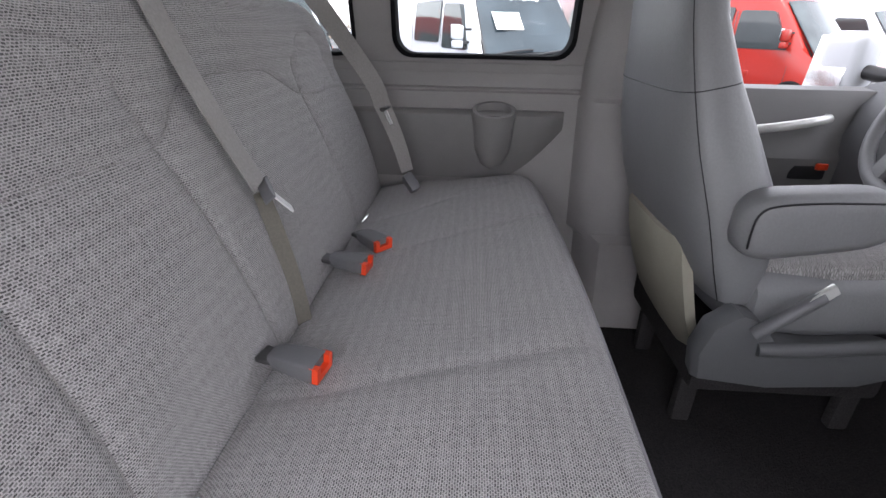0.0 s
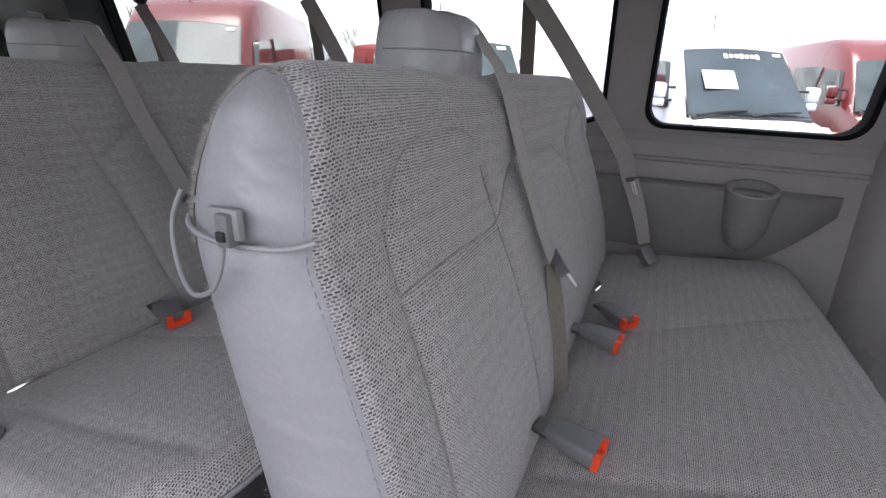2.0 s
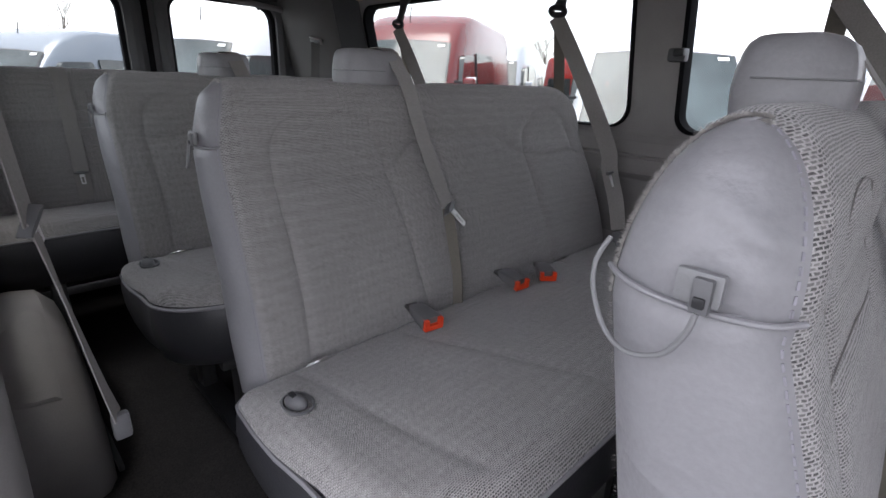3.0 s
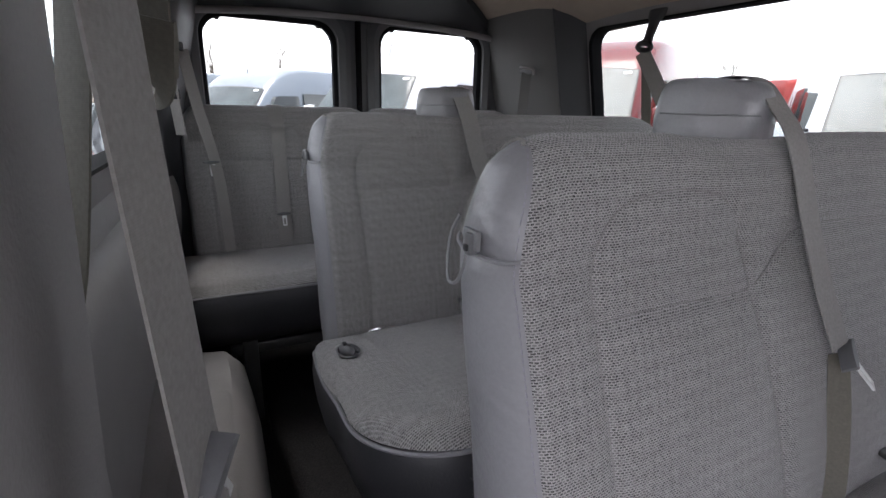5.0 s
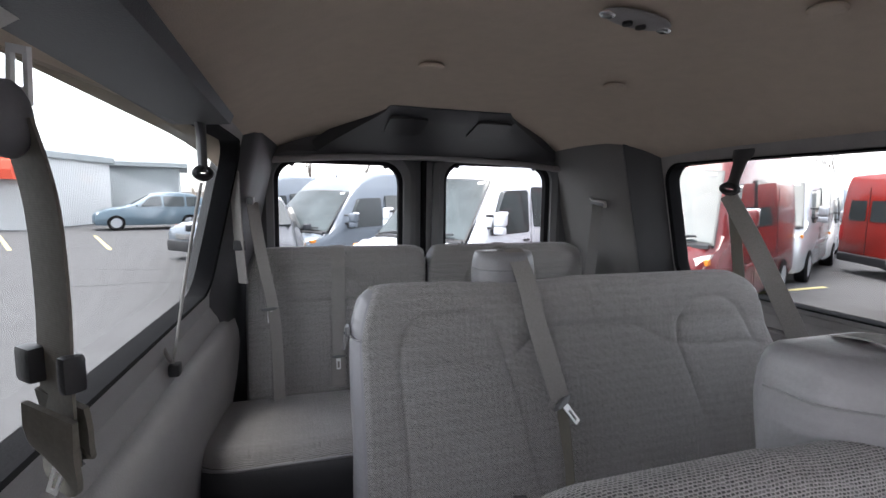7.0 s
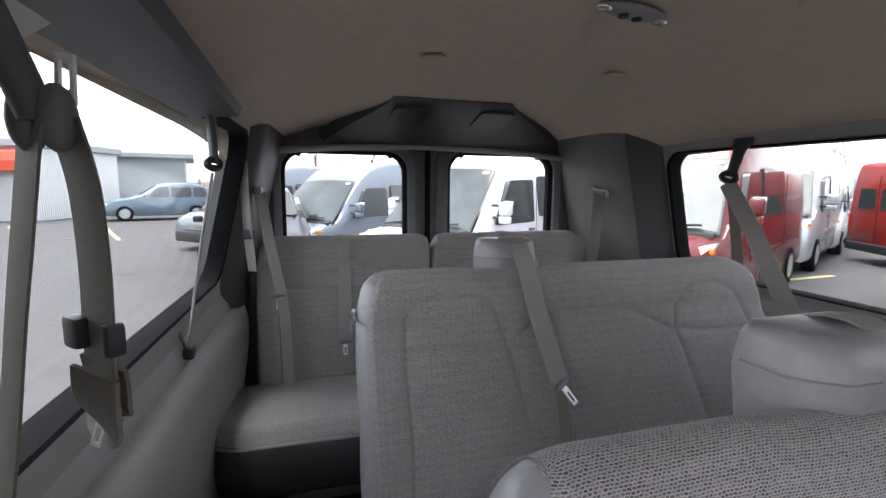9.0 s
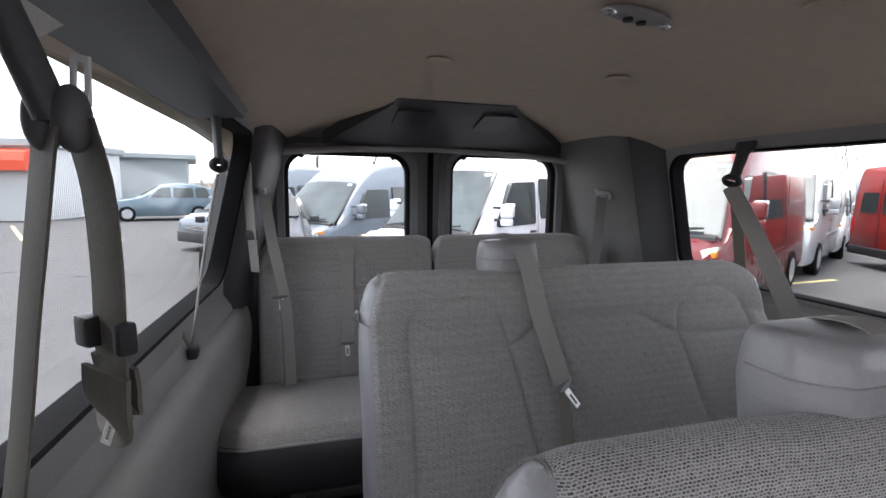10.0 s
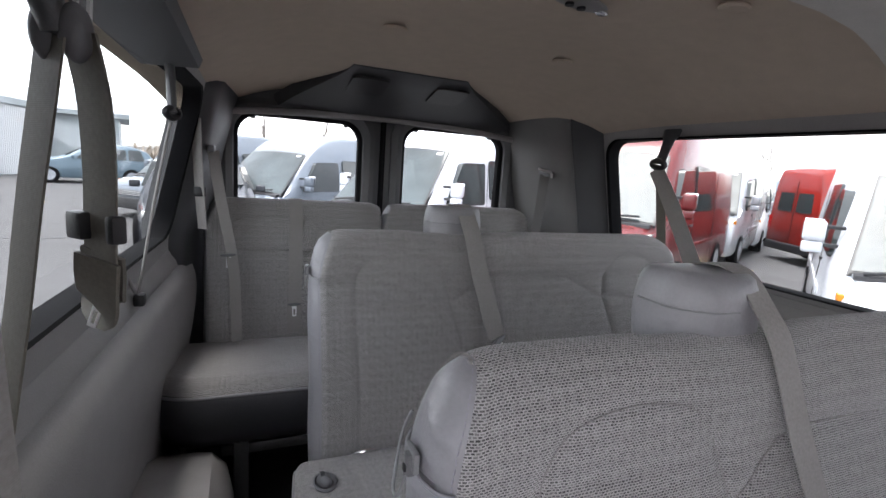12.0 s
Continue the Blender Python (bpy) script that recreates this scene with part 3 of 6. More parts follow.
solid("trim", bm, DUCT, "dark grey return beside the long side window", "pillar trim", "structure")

# headliner
def liner(name, y0, y1, drop, mat, label, rear=False):
    bm = bmesh.new()
    loops = []
    n = 18
    for k in range(n + 1):
        y = y0 + (y1 - y0) * k / n
        down = drop + (0.085 * max(0.0, (-1.65 - y) / 0.8) ** 1.6 if rear else 0.0)
        top = []
        for i in range(33):
            x = -0.74 + 1.54 * i / 32
            a = abs(x - 0.03) / 0.77
            top.append((x, y, 1.447 - down * (1 - 0.5 * a ** 2) - 0.150 * a ** 4 - 0.040 * max(0.0, min(1.0, (a - 0.52) / 0.30)) ** 1.2 - 0.004 * math.exp(-((a - 0.52) / 0.03) ** 2)))
        loops.append(top + [(0.80, y, 1.50), (-0.74, y, 1.50)])
    loft(bm, loops)
    return solid(name, bm, mat, label, "ceiling", "structure")


liner("ceiling", Y_REAR - 0.05, -1.04, 0.0, LINER, "beige moulded cloth headliner", True)
liner("ceiling_front", -1.04, Y_FRONT, 0.030, LINER_GREY, "grey cloth headliner over the front rows")
bm = bmesh.new()
box(bm, (1.85, Y_FRONT - Y_REAR + 0.1, 0.03), (0, (Y_FRONT + Y_REAR) / 2, 1.535), 0.01)
solid("roof", bm, WHITE_PAINT, "white painted steel van roof", "roof", "structure")

# rounded frame edge; its highlight is added as a paler grey tube
bm = bmesh.new()
tube(bm, [(x, Y_REAR + 0.035, 1.284 - 0.03 * ((x - 0.06) / 0.6) ** 2) for x in (-0.53, -0.40, -0.2, 0.06, 0.3, 0.52, 0.66)], 0.012, 10)
solid("trim", bm, TRIM, "lip over the rear windows, its edge highlight put into pale grey", "trim", "structure")

# rear air duct with two speaker grilles
duct = thing("air_duct", "dark grey moulded air duct over the rear doors", "air duct")
bm = bmesh.new()
loops = []
for u in range(9):
    t = u / 8
    y, z = -2.08 - 0.35 * t, 1.414 - 0.075 * t - 0.055 * t ** 3
    hw, mid = 0.205 + 0.31 * t ** 1.4, 0.065 - 0.09 * t
    row = []
    for i in range(21):
        a = -1 + 2 * i / 20
        row.append((mid + hw * a, y, z - 0.016 * (1 - a ** 6) * min(1, t * 6 + 0.2)))
    loops.append(row + [(mid + hw, y, z + 0.05), (mid - hw, y, z + 0.05)])
loft(bm, loops)
part("body", bm, DUCT, duct)
for cx in (0.196, -0.108):
    bm = bmesh.new()
    loops = []
    for x, v in rounded(cx - 0.064, cx + 0.064, 0.12, 0.50, 0.03, 4):
        t = v
        y = -2.08 - 0.35 * t
        z = 1.414 - 0.075 * t - 0.055 * t ** 3 - 0.0225
        loops.append((x, y, z))
    lower = [bm.verts.new(p) for p in loops]
    upper = [bm.verts.new((p[0], p[1], p[2] + 0.008)) for p in loops]
    bm.faces.new(lower)
    bm.faces.new(upper[::-1])
    for i in range(len(loops)):
        j = (i + 1) % len(loops)
        bm.faces.new((lower[i], lower[j], upper[j], upper[i]))
    part("speaker_grille", bm, BLACK, duct, "black speaker grille")

# ceiling lamp and buttons
lamp = thing("ceiling_lamp", "small oval dome lamp with chrome ends on the headliner", "lamp")
LM = pose(0.01, -1.285, 1.438, 0, 0, 12) @ Matrix.Scale(0.78, 4)
bm = bmesh.new()
bmesh.ops.create_uvsphere(bm, u_segments=32, v_segments=12, radius=1.0, matrix=LM @ Matrix.Diagonal((0.105, 0.035, 0.012, 1)))
part("housing", bm, TRIM, lamp)
for dx in (-0.09, 0.09):
    bm = bmesh.new()
    bmesh.ops.create_uvsphere(bm, u_segments=16, v_segments=10, radius=1.0, matrix=LM @ Matrix.Translation((dx, 0, -0.006)) @ Matrix.Diagonal((0.022, 0.014, 0.008, 1)))
    part("lens", bm, STEEL, lamp, "chrome lamp end")
for dx in (-0.012, 0.03):
    bm = bmesh.new()
    cyl(bm, 0.011, 0.01, LM @ Matrix.Translation((dx, 0, -0.012)), 16)
    part("switch", bm, BLACK, lamp)
for x, y, z in ((0.25, -1.69, 1.437), (-0.26, -1.70, 1.436), (-0.237, -1.15, 1.437)):
    bm = bmesh.new()
    loops = []
    for zz, r in ((0.004, 0.030), (0.0, 0.032), (-0.004, 0.028), (-0.005, 0.012)):
        loops.append([(r * math.cos(t), r * 0.8 * math.sin(t), zz) for t in [2 * math.pi * k / 20 for k in range(20)]])
    loft(bm, loops)
    ob = solid("headliner_button", bm, LINER, "round beige headliner fastener", "fastener", "", True, "headliner fasteners")
    ob.location = (x, y, z)

# ---- benches ----
def back_profile():
    """Points (y, z) of a seat back's section: up the front, over the top, down the rear."""
    pts = []
    for i in range(92):
        z = 0.455 + 0.385 * i / 91
        pts.append((front_y(z), z, True))
    for i in range(1, 72):
        a = math.pi * i / 72
        pts.append((-0.165 + 0.053 * math.cos(a), 0.84 + 0.115 * math.sin(a) ** 0.85, i < 33))
    for i in range(9):
        u = i / 8
        pts.append((-0.218 + 0.08 * u, 0.84 - 0.43 * u, False))
    return pts


def front_y(z):
    """Depth of a seat back's front face at a height."""
    if z > 0.84:
        s = min(1.0, ((z - 0.84) / 0.115) ** (1 / 0.85))
        return -0.165 + 0.053 * math.sqrt(1 - s * s)
    u = max(0.0, (z - 0.455) / 0.385)
    return -0.022 - 0.09 * u ** 1.1 + 0.012 * math.sin(u * math.pi)


def seams(lines, parent, place):
    """Sewn seam lines sunk into the cloth."""
    for ln in lines:
        bm = bmesh.new()
        tube(bm, [place(a, c) for a, c in ln], 0.0006, 5, 8)
        part("seam", bm, SEAM, parent)


def seat_back(x_out, x_far, lines, parent, r_out=0.045, r_far=0.11, dip=None, flare=0.0):
    bm = bmesh.new()
    prof = back_profile()
    n = int(abs(x_out - x_far) / 0.0042)
    sewn = [[(p.x, p.y) for p in smooth_path([(a, c, 0) for a, c in ln], 5)] for ln in lines]
    loops = []
    for c in range(n + 1):
        x = x_out + (x_far - x_out) * c / n
        e0, e1 = abs(x - x_out), abs(x - x_far)
        cut = 0.0
        for e, r, k in ((e0, r_out, 0.12), (e1, r_far, 0.30)):
            if e < r:
                cut = max(cut, k * r * (1 - e / r) ** 2)
        edge = min(e0, e1)
        thin = 0.006 * max(0.0, 1 - edge / 0.014) ** 2
        near_x = [ln for ln in sewn if min(p[0] for p in ln) - 0.05 < x < max(p[0] for p in ln) + 0.05]
        row = []
        for y, z, front in prof:
            f = max(0.0, (z - 0.55) / 0.395)
            zz = z - cut * f
            yy = y
            if dip and z > 0.86:
                d = abs(x - dip)
                zz -= 0.005 * max(0.0, 1 - (d / 0.14) ** 4) * (z - 0.86) / 0.085 if d < 0.14 else 0
            if front:
                g = sew_dip(x, z, near_x)
                yy += -thin - g * (1 if z < 0.86 else 0.6) + 0.0010 * math.sin(x * 19) * math.sin(z * 15)
            else:
                yy += thin * 0.5
            tuck = 0.027 * min(1.0, max(0.0, (z - 0.85) / 0.10)) ** 1.6 * max(0.0, 1 - e0 / 0.12)
            row.append((x - tuck - flare * max(0.0, 1 - e1 / 0.26) ** 1.3 * max(0.0, 1 - (z - 0.455) / 0.47), yy, zz))
        loops.append(row)
    rows = loft(bm, loops)
    run, of = [0.0], {}
    for (y0, z0, _), (y1, z1, _) in zip(prof, prof[1:]):
        run.append(run[-1] + math.hypot(y1 - y0, z1 - z0))
    for row in rows:
        for v, s in zip(row, run):
            of[v] = (v.co.x, s)
    unwrap(bm, of)
    ob = part("backrest", bm, CLOTH, parent, "woven grey cloth backrest with sewn panels")
    seams(lines, ob, lambda a, c: (a, front_y(c) - (0.0044 if c < 0.86 else 0.0022) + 0.0010 * math.sin(a * 19) * math.sin(c * 15), c - (0.005 * max(0.0, 1 - (abs(a - dip) / 0.14) ** 4) * max(0.0, c - 0.86) / 0.085 if dip else 0)))
    return ob, loops[0], loops[-1]


def sew_dip(px, pz, lines):
    """How deep the padding is drawn in beside a seam."""
    d = min((seg_dist(px, pz, a, b) for ln in lines for a, b in zip(ln, ln[1:])), default=1.0)
    if d > 0.05:
        return 0.0
    return 0.0030 * math.exp(-(d / 0.0045) ** 2) + 0.0032 * math.exp(-(d / 0.016) ** 2)


def end_panel(loop, x_dir, parent, mat, bulge=0.020):
    """Vinyl side panel that closes the end of a seat back, sewn in along its front and top edge."""
    mid = max(range(len(loop)), key=lambda i: loop[i][2])

    def even(pts, n):
        run = [0.0]
        for a, b in zip(pts, pts[1:]):
            run.append(run[-1] + math.dist(a, b))
        out, k = [], 0
        for i in range(n + 1):
            s = run[-1] * i / n
            while k < len(pts) - 2 and run[k + 1] < s:
                k += 1
            u = (s - run[k]) / max(1e-9, run[k + 1] - run[k])
            out.append(tuple(pts[k][j] + (pts[k + 1][j] - pts[k][j]) * u for j in (1, 2, 0)))
        return out

    n, m = 72, 18
    fore, aft = even(loop[:mid + 1], n), even(loop[mid:][::-1], n)
    bm = bmesh.new()
    rows = []
    for (ya, za, xa), (yb, zb, xb) in zip(fore, aft):
        wide = min(1.0, math.hypot(ya - yb, za - zb) / 0.06)
        row = []
        for k in range(m + 1):
            u = 0.5 - 0.5 * math.cos(math.pi * k / m)
            y, z = ya + (yb - ya) * u, za + (zb - za) * u
            h = bulge * wide * (1 - abs(2 * u - 1) ** 2.6)
            inner = min(1.0, 5 * u, 5 * (1 - u)) * wide
            fold = math.exp(-((z - 0.898 + 0.55 * (y + 0.15)) / 0.006) ** 2) + 0.8 * math.exp(-((z - 0.877 + 0.50 * (y + 0.15)) / 0.005) ** 2)
            h += 0.0075 * fold * inner * max(0.0, 1 - u * 1.35)
            h -= 0.006 * math.exp(-((z - 0.849) / 0.005) ** 2) * inner
            h += 0.0012 * math.sin(z * 31 + y * 17) * inner
            row.append((xa + (xb - xa) * u + x_dir * h, y, z))
        rows.append(row)
    loft(bm, rows, closed=False)
    sewn = [Vector(r[2]) + Vector((x_dir * 0.0007, 0, 0)) for r in rows[1:-1]]
    back = [bm.verts.new((p[0] - x_dir * 0.004, p[1], p[2])) for p in loop]
    bm.faces.new(back)
    return part("side_panel", bm, mat, parent, "smooth grey vinyl side panel"), sewn


def outline_of(x0, x1, depth, r_out, r_far):
    """Plan of a cushion: from its rear far corner round the front."""
    pts = []
    spec = [((x1 - 0.03, -0.05 + 0.03), 0.03, -90, x1), ]
    def arc(cx, cy, rx, ry, a0, a1, n):
        for k in range(n + 1):
            a = radians(a0 + (a1 - a0) * k / n)
            pts.append((cx + rx * math.cos(a), cy + ry * math.sin(a)))
    arc(x1 - 0.04, -0.02, 0.03, 0.03, -90, 0, 6)
    for k in range(1, 8):
        u = k / 8
        pts.append((x1 - 0.01 + 0.012 * math.sin(math.pi * u), -0.02 + (depth - r_out * 0.9 + 0.02) * u))
    arc(x1 - r_out, depth - r_out * 0.9, r_out, r_out * 0.9, 0, 90, 22)
    for k in range(1, 150):
        u = k / 150
        x = (x1 - r_out) + ((x0 + r_far) - (x1 - r_out)) * u
        pts.append((x, depth + 0.010 * math.sin(math.pi * u)))
    arc(x0 + r_far, depth - r_far, r_far, r_far, 90, 180, 14)
    for k in range(1, 8):
        pts.append((x0, (depth - r_far) + (0.0 - depth + r_far) * k / 8))
    arc(x0 + 0.03, -0.02, 0.03, 0.03, 180, 270, 6)
    for k in range(1, 150):
        u = k / 150
        pts.append((x0 + 0.03 + (x1 - 0.07 - x0) * u, -0.05))
    return pts


def spaced(pts, n):
    """n + 1 evenly spaced points along a plan line."""
    run = [0.0]
    for a, b in zip(pts, pts[1:]):
        run.append(run[-1] + math.dist(a, b))
    res, k = [], 0
    for i in range(n + 1):
        d = run[-1] * i / n
        while k < len(pts) - 2 and run[k + 1] < d:
            k += 1
        u = (d - run[k]) / max(1e-9, run[k + 1] - run[k])
        res.append((pts[k][0] + (pts[k + 1][0] - pts[k][0]) * u, pts[k][1] + (pts[k + 1][1] - pts[k][1]) * u))
    return res


def cushion(x0, x1, depth, lines, parent, r_out=0.17, r_far=0.10, skirt=SKIRT):
    out = outline_of(x0, x1, depth, r_out, r_far)
    cy = depth * 0.42
    sewn = [[(p.x, p.y) for p in smooth_path([(a, c, 0) for a, c in ln], 5)] for ln in lines]

    def at(p, s):
        cx = max(x0 + 0.20, min(x1 - 0.20, p[0]))
        return cx + (p[0] - cx) * s, cy + (p[1] - cy) * s

    def height(x, y, s):
        h = 0.488 + 0.105 * y + 0.010 * math.sin(min(1, max(0, y / depth)) * 2.6)
        if s > 0.84:
            h -= 0.036 * ((s - 0.84) / 0.16) ** 2.2
        return h - sew_dip(x, y, sewn) * (0.8 if s < 0.97 else 0.4) + 0.002 * math.sin(x * 17 + 1) * math.sin(y * 21)

    near = max(range(len(out) // 3), key=lambda k: out[k][0])
    far = min(range(len(out)), key=lambda k: (round(out[k][0], 4), abs(out[k][1] - 0.15)))
    fore, aft = spaced(out[near:far + 1], 270), spaced((out[far:] + out[:near + 1])[::-1], 270)
    bm = bmesh.new()
    cols = []
    for (xa, ya), (xb, yb) in zip(fore, aft):
        span = math.hypot(xa - xb, ya - yb)
        col = []
        for k in range(65):
            v = 0.5 - 0.5 * math.cos(math.pi * k / 64)
            x, y = xa + (xb - xa) * v, ya + (yb - ya) * v
            d = min(v * span, (1 - v) * span, x1 + 0.002 - x, x - x0 + 0.002)
            col.append((x, y, height(x, y, max(0.0, 1 - max(0.0, d) / 0.3))))
        cols.append(col)
    loft(bm, cols, closed=False)
    bmesh.ops.remove_doubles(bm, verts=bm.verts[:], dist=0.0003)
    unwrap(bm)
    top = part("cushion_top", bm, CLOTH, parent, "woven grey cloth seat cushion")
    seams(lines, top, lambda a, c: (a, c, height(a, c, 0.5) - 0.0006))
    bm = bmesh.new()
    rings = []
    for s, z in ((0.985, 0.470), (1.004, 0.462), (1.020, 0.445), (1.028, 0.42), (1.020, 0.39), (0.99, 0.36), (0.93, 0.325), (0.86, 0.31)):
        rings.append([(*at(p, s), z - 0.012 + 0.105 * p[1]) for p in out])
    loft(bm, rings)
    part("skirt", bm, skirt, parent, "dark grey vinyl cushion skirt")
    bm = bmesh.new()
    tube(bm, [(*at(p, 1.004), 0.4535 + 0.105 * p[1]) for p in out[::2]] + [(*at(out[0], 1.004), 0.4535 + 0.105 * out[0][1])], 0.004, 6, 1)
    part("piping", bm, VINYL, parent)


def buckle(parent, x, y, z, yaw, tilt=12):
    m = pose(x, y, z, tilt, 0, yaw)
    bm = bmesh.new()
    loops = []
    for yy, w, h in ((-0.040, 0.026, 0.014), (-0.030, 0.034, 0.020), (0.0, 0.042, 0.024), (0.026, 0.044, 0.025)):
        loops.append([m @ Vector((a * w, yy, b * h)) for a, b in [(u, v) for u, v in rounded(-0.5, 0.5, -0.5, 0.5, 0.16, 3)]])
    loft(bm, loops)
    b = part("buckle", bm, BUCKLE, parent, "grey seat belt buckle")
    bm = bmesh.new()
    ring = [(-0.5, -0.5), (0.5, -0.5), (0.5, 0.5), (0.28, 0.5), (0.28, -0.05), (-0.28, -0.05), (-0.28, 0.5), (-0.5, 0.5)]
    loft(bm, [[m @ Vector((a * 0.041, yy, b * 0.0225)) for a, b in ring] for yy in (0.022, 0.034)])
    part("red_button", bm, RED_BUTTON, b, "red release button")
    bm = bmesh.new()
    box(bm, (0.030, 0.03, 0.008), m @ Vector((0, -0.042, -0.004)), 0.002, 1, m.to_3x3())
    part("stalk", bm, DARK_STEEL, b)


def tongue(parent, m, label="steel tongue in a grey grip", s=0.8):
    m = m @ Matrix.Scale(s, 4)
    bm = bmesh.new()
    loops = []
    for k in range(9):
        u = -1 + 2 * k / 8
        w = 0.029 * u
        h = 0.010 * math.sqrt(max(0.08, 1 - u * u))
        loops.append([m @ Vector((w, a * 0.008, b * h)) for a, b in ((-1, -0.6), (1, -0.6), (1.2, 0), (1, 0.6), (-1, 0.6), (-1.2, 0))])
    loft(bm, loops)
    t = part("tongue_grip", bm, BUCKLE, parent, "grey plastic belt tongue grip")
    bm = bmesh.new()
    panel_with_holes(bm, [(-0.0095, -0.008), (0.0095, -0.008), (0.0085, -0.052), (-0.0085, -0.052)][::-1], [[(-0.0045, -0.020), (0.0045, -0.020), (0.0042, -0.046), (-0.0042, -0.046)]], lambda u, v, w: m @ Vector((u, w, v)), 0.003)
    part("tongue_plate", bm, PLATE, t, label)


def stitches(line, parent):
    """A dashed thread line along the front edge of the side panel."""
    bm = bmesh.new()
    for a, b in zip(line, line[1:]):
        d = b - a
        box(bm, (0.0013, 0.0013, d.length * 0.62), (a + b) / 2, 0.0, 1, d.to_track_quat("Z", "X").to_matrix())
    ob = part("stitching", bm, THREAD, parent, "pale dashed stitching")
    tagged(ob, kind="stuff")


BACK_LINES = [
    [(0.358, 0.47), (0.357, 0.60), (0.362, 0.71), (0.366, 0.785)],
    [(0.062, 0.47), (0.088, 0.58), (0.112, 0.70), (0.134, 0.785)],
    [(0.366, 0.79), (0.363, 0.828), (0.357, 0.861), (0.333, 0.889), (0.285, 0.901), (0.235, 0.902), (0.182, 0.892), (0.149, 0.85), (0.134, 0.79)],
    [(0.366, 0.789), (0.268, 0.791), (0.136, 0.789), (0.064, 0.828), (0.012, 0.847), (-0.10, 0.846), (-0.20, 0.841), (-0.25, 0.822), (-0.30, 0.798), (-0.328, 0.789)],
    [(-0.328, 0.789), (-0.360, 0.675), (-0.392, 0.55), (-0.405, 0.47)],
    [(-0.328, 0.789), (-0.43, 0.781), (-0.52, 0.782), (-0.56, 0.776)],
    [(-0.328, 0.790), (-0.340, 0.844), (-0.385, 0.889), (-0.43, 0.897), (-0.475, 0.893), (-0.528, 0.85), (-0.544, 0.785)],
]
CUSHION_LINES = [
    [(0.178, -0.02), (0.166, 0.07), (0.147, 0.172), (0.108, 0.331), (0.09, 0.405)],
    [(-0.19, -0.02), (-0.235, 0.068), (-0.262, 0.129), (-0.345, 0.29), (-0.39, 0.405)],
    [(-0.42, 0.0), (-0.514, 0.154), (-0.603, 0.261), (-0.66, 0.35)],
    [(0.398, 0.0), (0.392, 0.045), (0.388, 0.154), (0.376, 0.30), (0.362, 0.375)],
]


def legs(parent, xs, depth):
    for x in xs:
        for y in (0.02, depth - 0.10):
            bm = bmesh.new()
            box(bm, (0.04, 0.06, 0.29), (x, y, FLOOR + 0.14), 0.008)
            part("leg", bm, DARK_STEEL, parent)
        bm = bmesh.new()
        box(bm, (0.06, depth + 0.05, 0.02), (x, depth / 2 - 0.04, FLOOR + 0.01), 0.005)
        part("foot_rail", bm, BLACK, parent)
    bm = bmesh.new()
    box(bm, (abs(xs[0] - xs[-1]) + 0.1, 0.03, 0.03), ((xs[0] + xs[-1]) / 2, depth - 0.10, 0.30), 0.006)
    part("cross_bar", bm, DARK_STEEL, parent)


def headrest(parent, cx):
    """Low vinyl pad over the seat back: a middle face between two wings that lean back, narrower towards the top."""
    def ring(z, w, front, rear, r, sweep=1.0):
        """Plan outline at a height: flat middle face, wings swept back, rounded rear corners."""
        k = sweep * w / 0.085
        half = [(0.0, front), (0.30 * w, front), (0.48 * w, front - 0.001 * k), (0.56 * w, front - 0.005 * k), (0.72 * w, front - 0.015 * k), (0.88 * w, front - 0.027 * k), (0.96 * w, front - 0.037 * k), (w, front - 0.048 * k), (w, rear + 1.0 * r), (w - 0.3 * r, rear + 0.35 * r), (w - r, rear), (0.4 * w, rear)]
        return [(cx + x, y, z) for x, y in half] + [(cx - x, y, z) for x, y in half[:0:-1]]

    bm = bmesh.new()
    levels = ((0.90, 0.070, -0.158, -0.245, 0.02), (0.952, 0.072, -0.154, -0.252, 0.02), (0.966, 0.0722, -0.154, -0.253, 0.02), (0.984, 0.0710, -0.156, -0.252, 0.020), (0.998, 0.0690, -0.160, -0.249, 0.018, 0.95), (1.007, 0.0665, -0.165, -0.245, 0.016, 0.9), (1.0125, 0.0625, -0.173, -0.238, 0.012, 0.6), (1.0145, 0.0555, -0.183, -0.228, 0.008, 0.3))
    loft(bm, [ring(*lv) for lv in levels])
    pad = part("headrest", bm, VINYL, parent, "grey vinyl headrest pad")
    bm = bmesh.new()
    tube(bm, [Vector(p) + Vector((0, 0.0006, 0)) for p in ring(0.974, 0.0720, -0.1550, -0.2528, 0.02)[:9]], 0.0012, 6, 2)
    part("headrest_seam", bm, VINYL_DARK, pad)


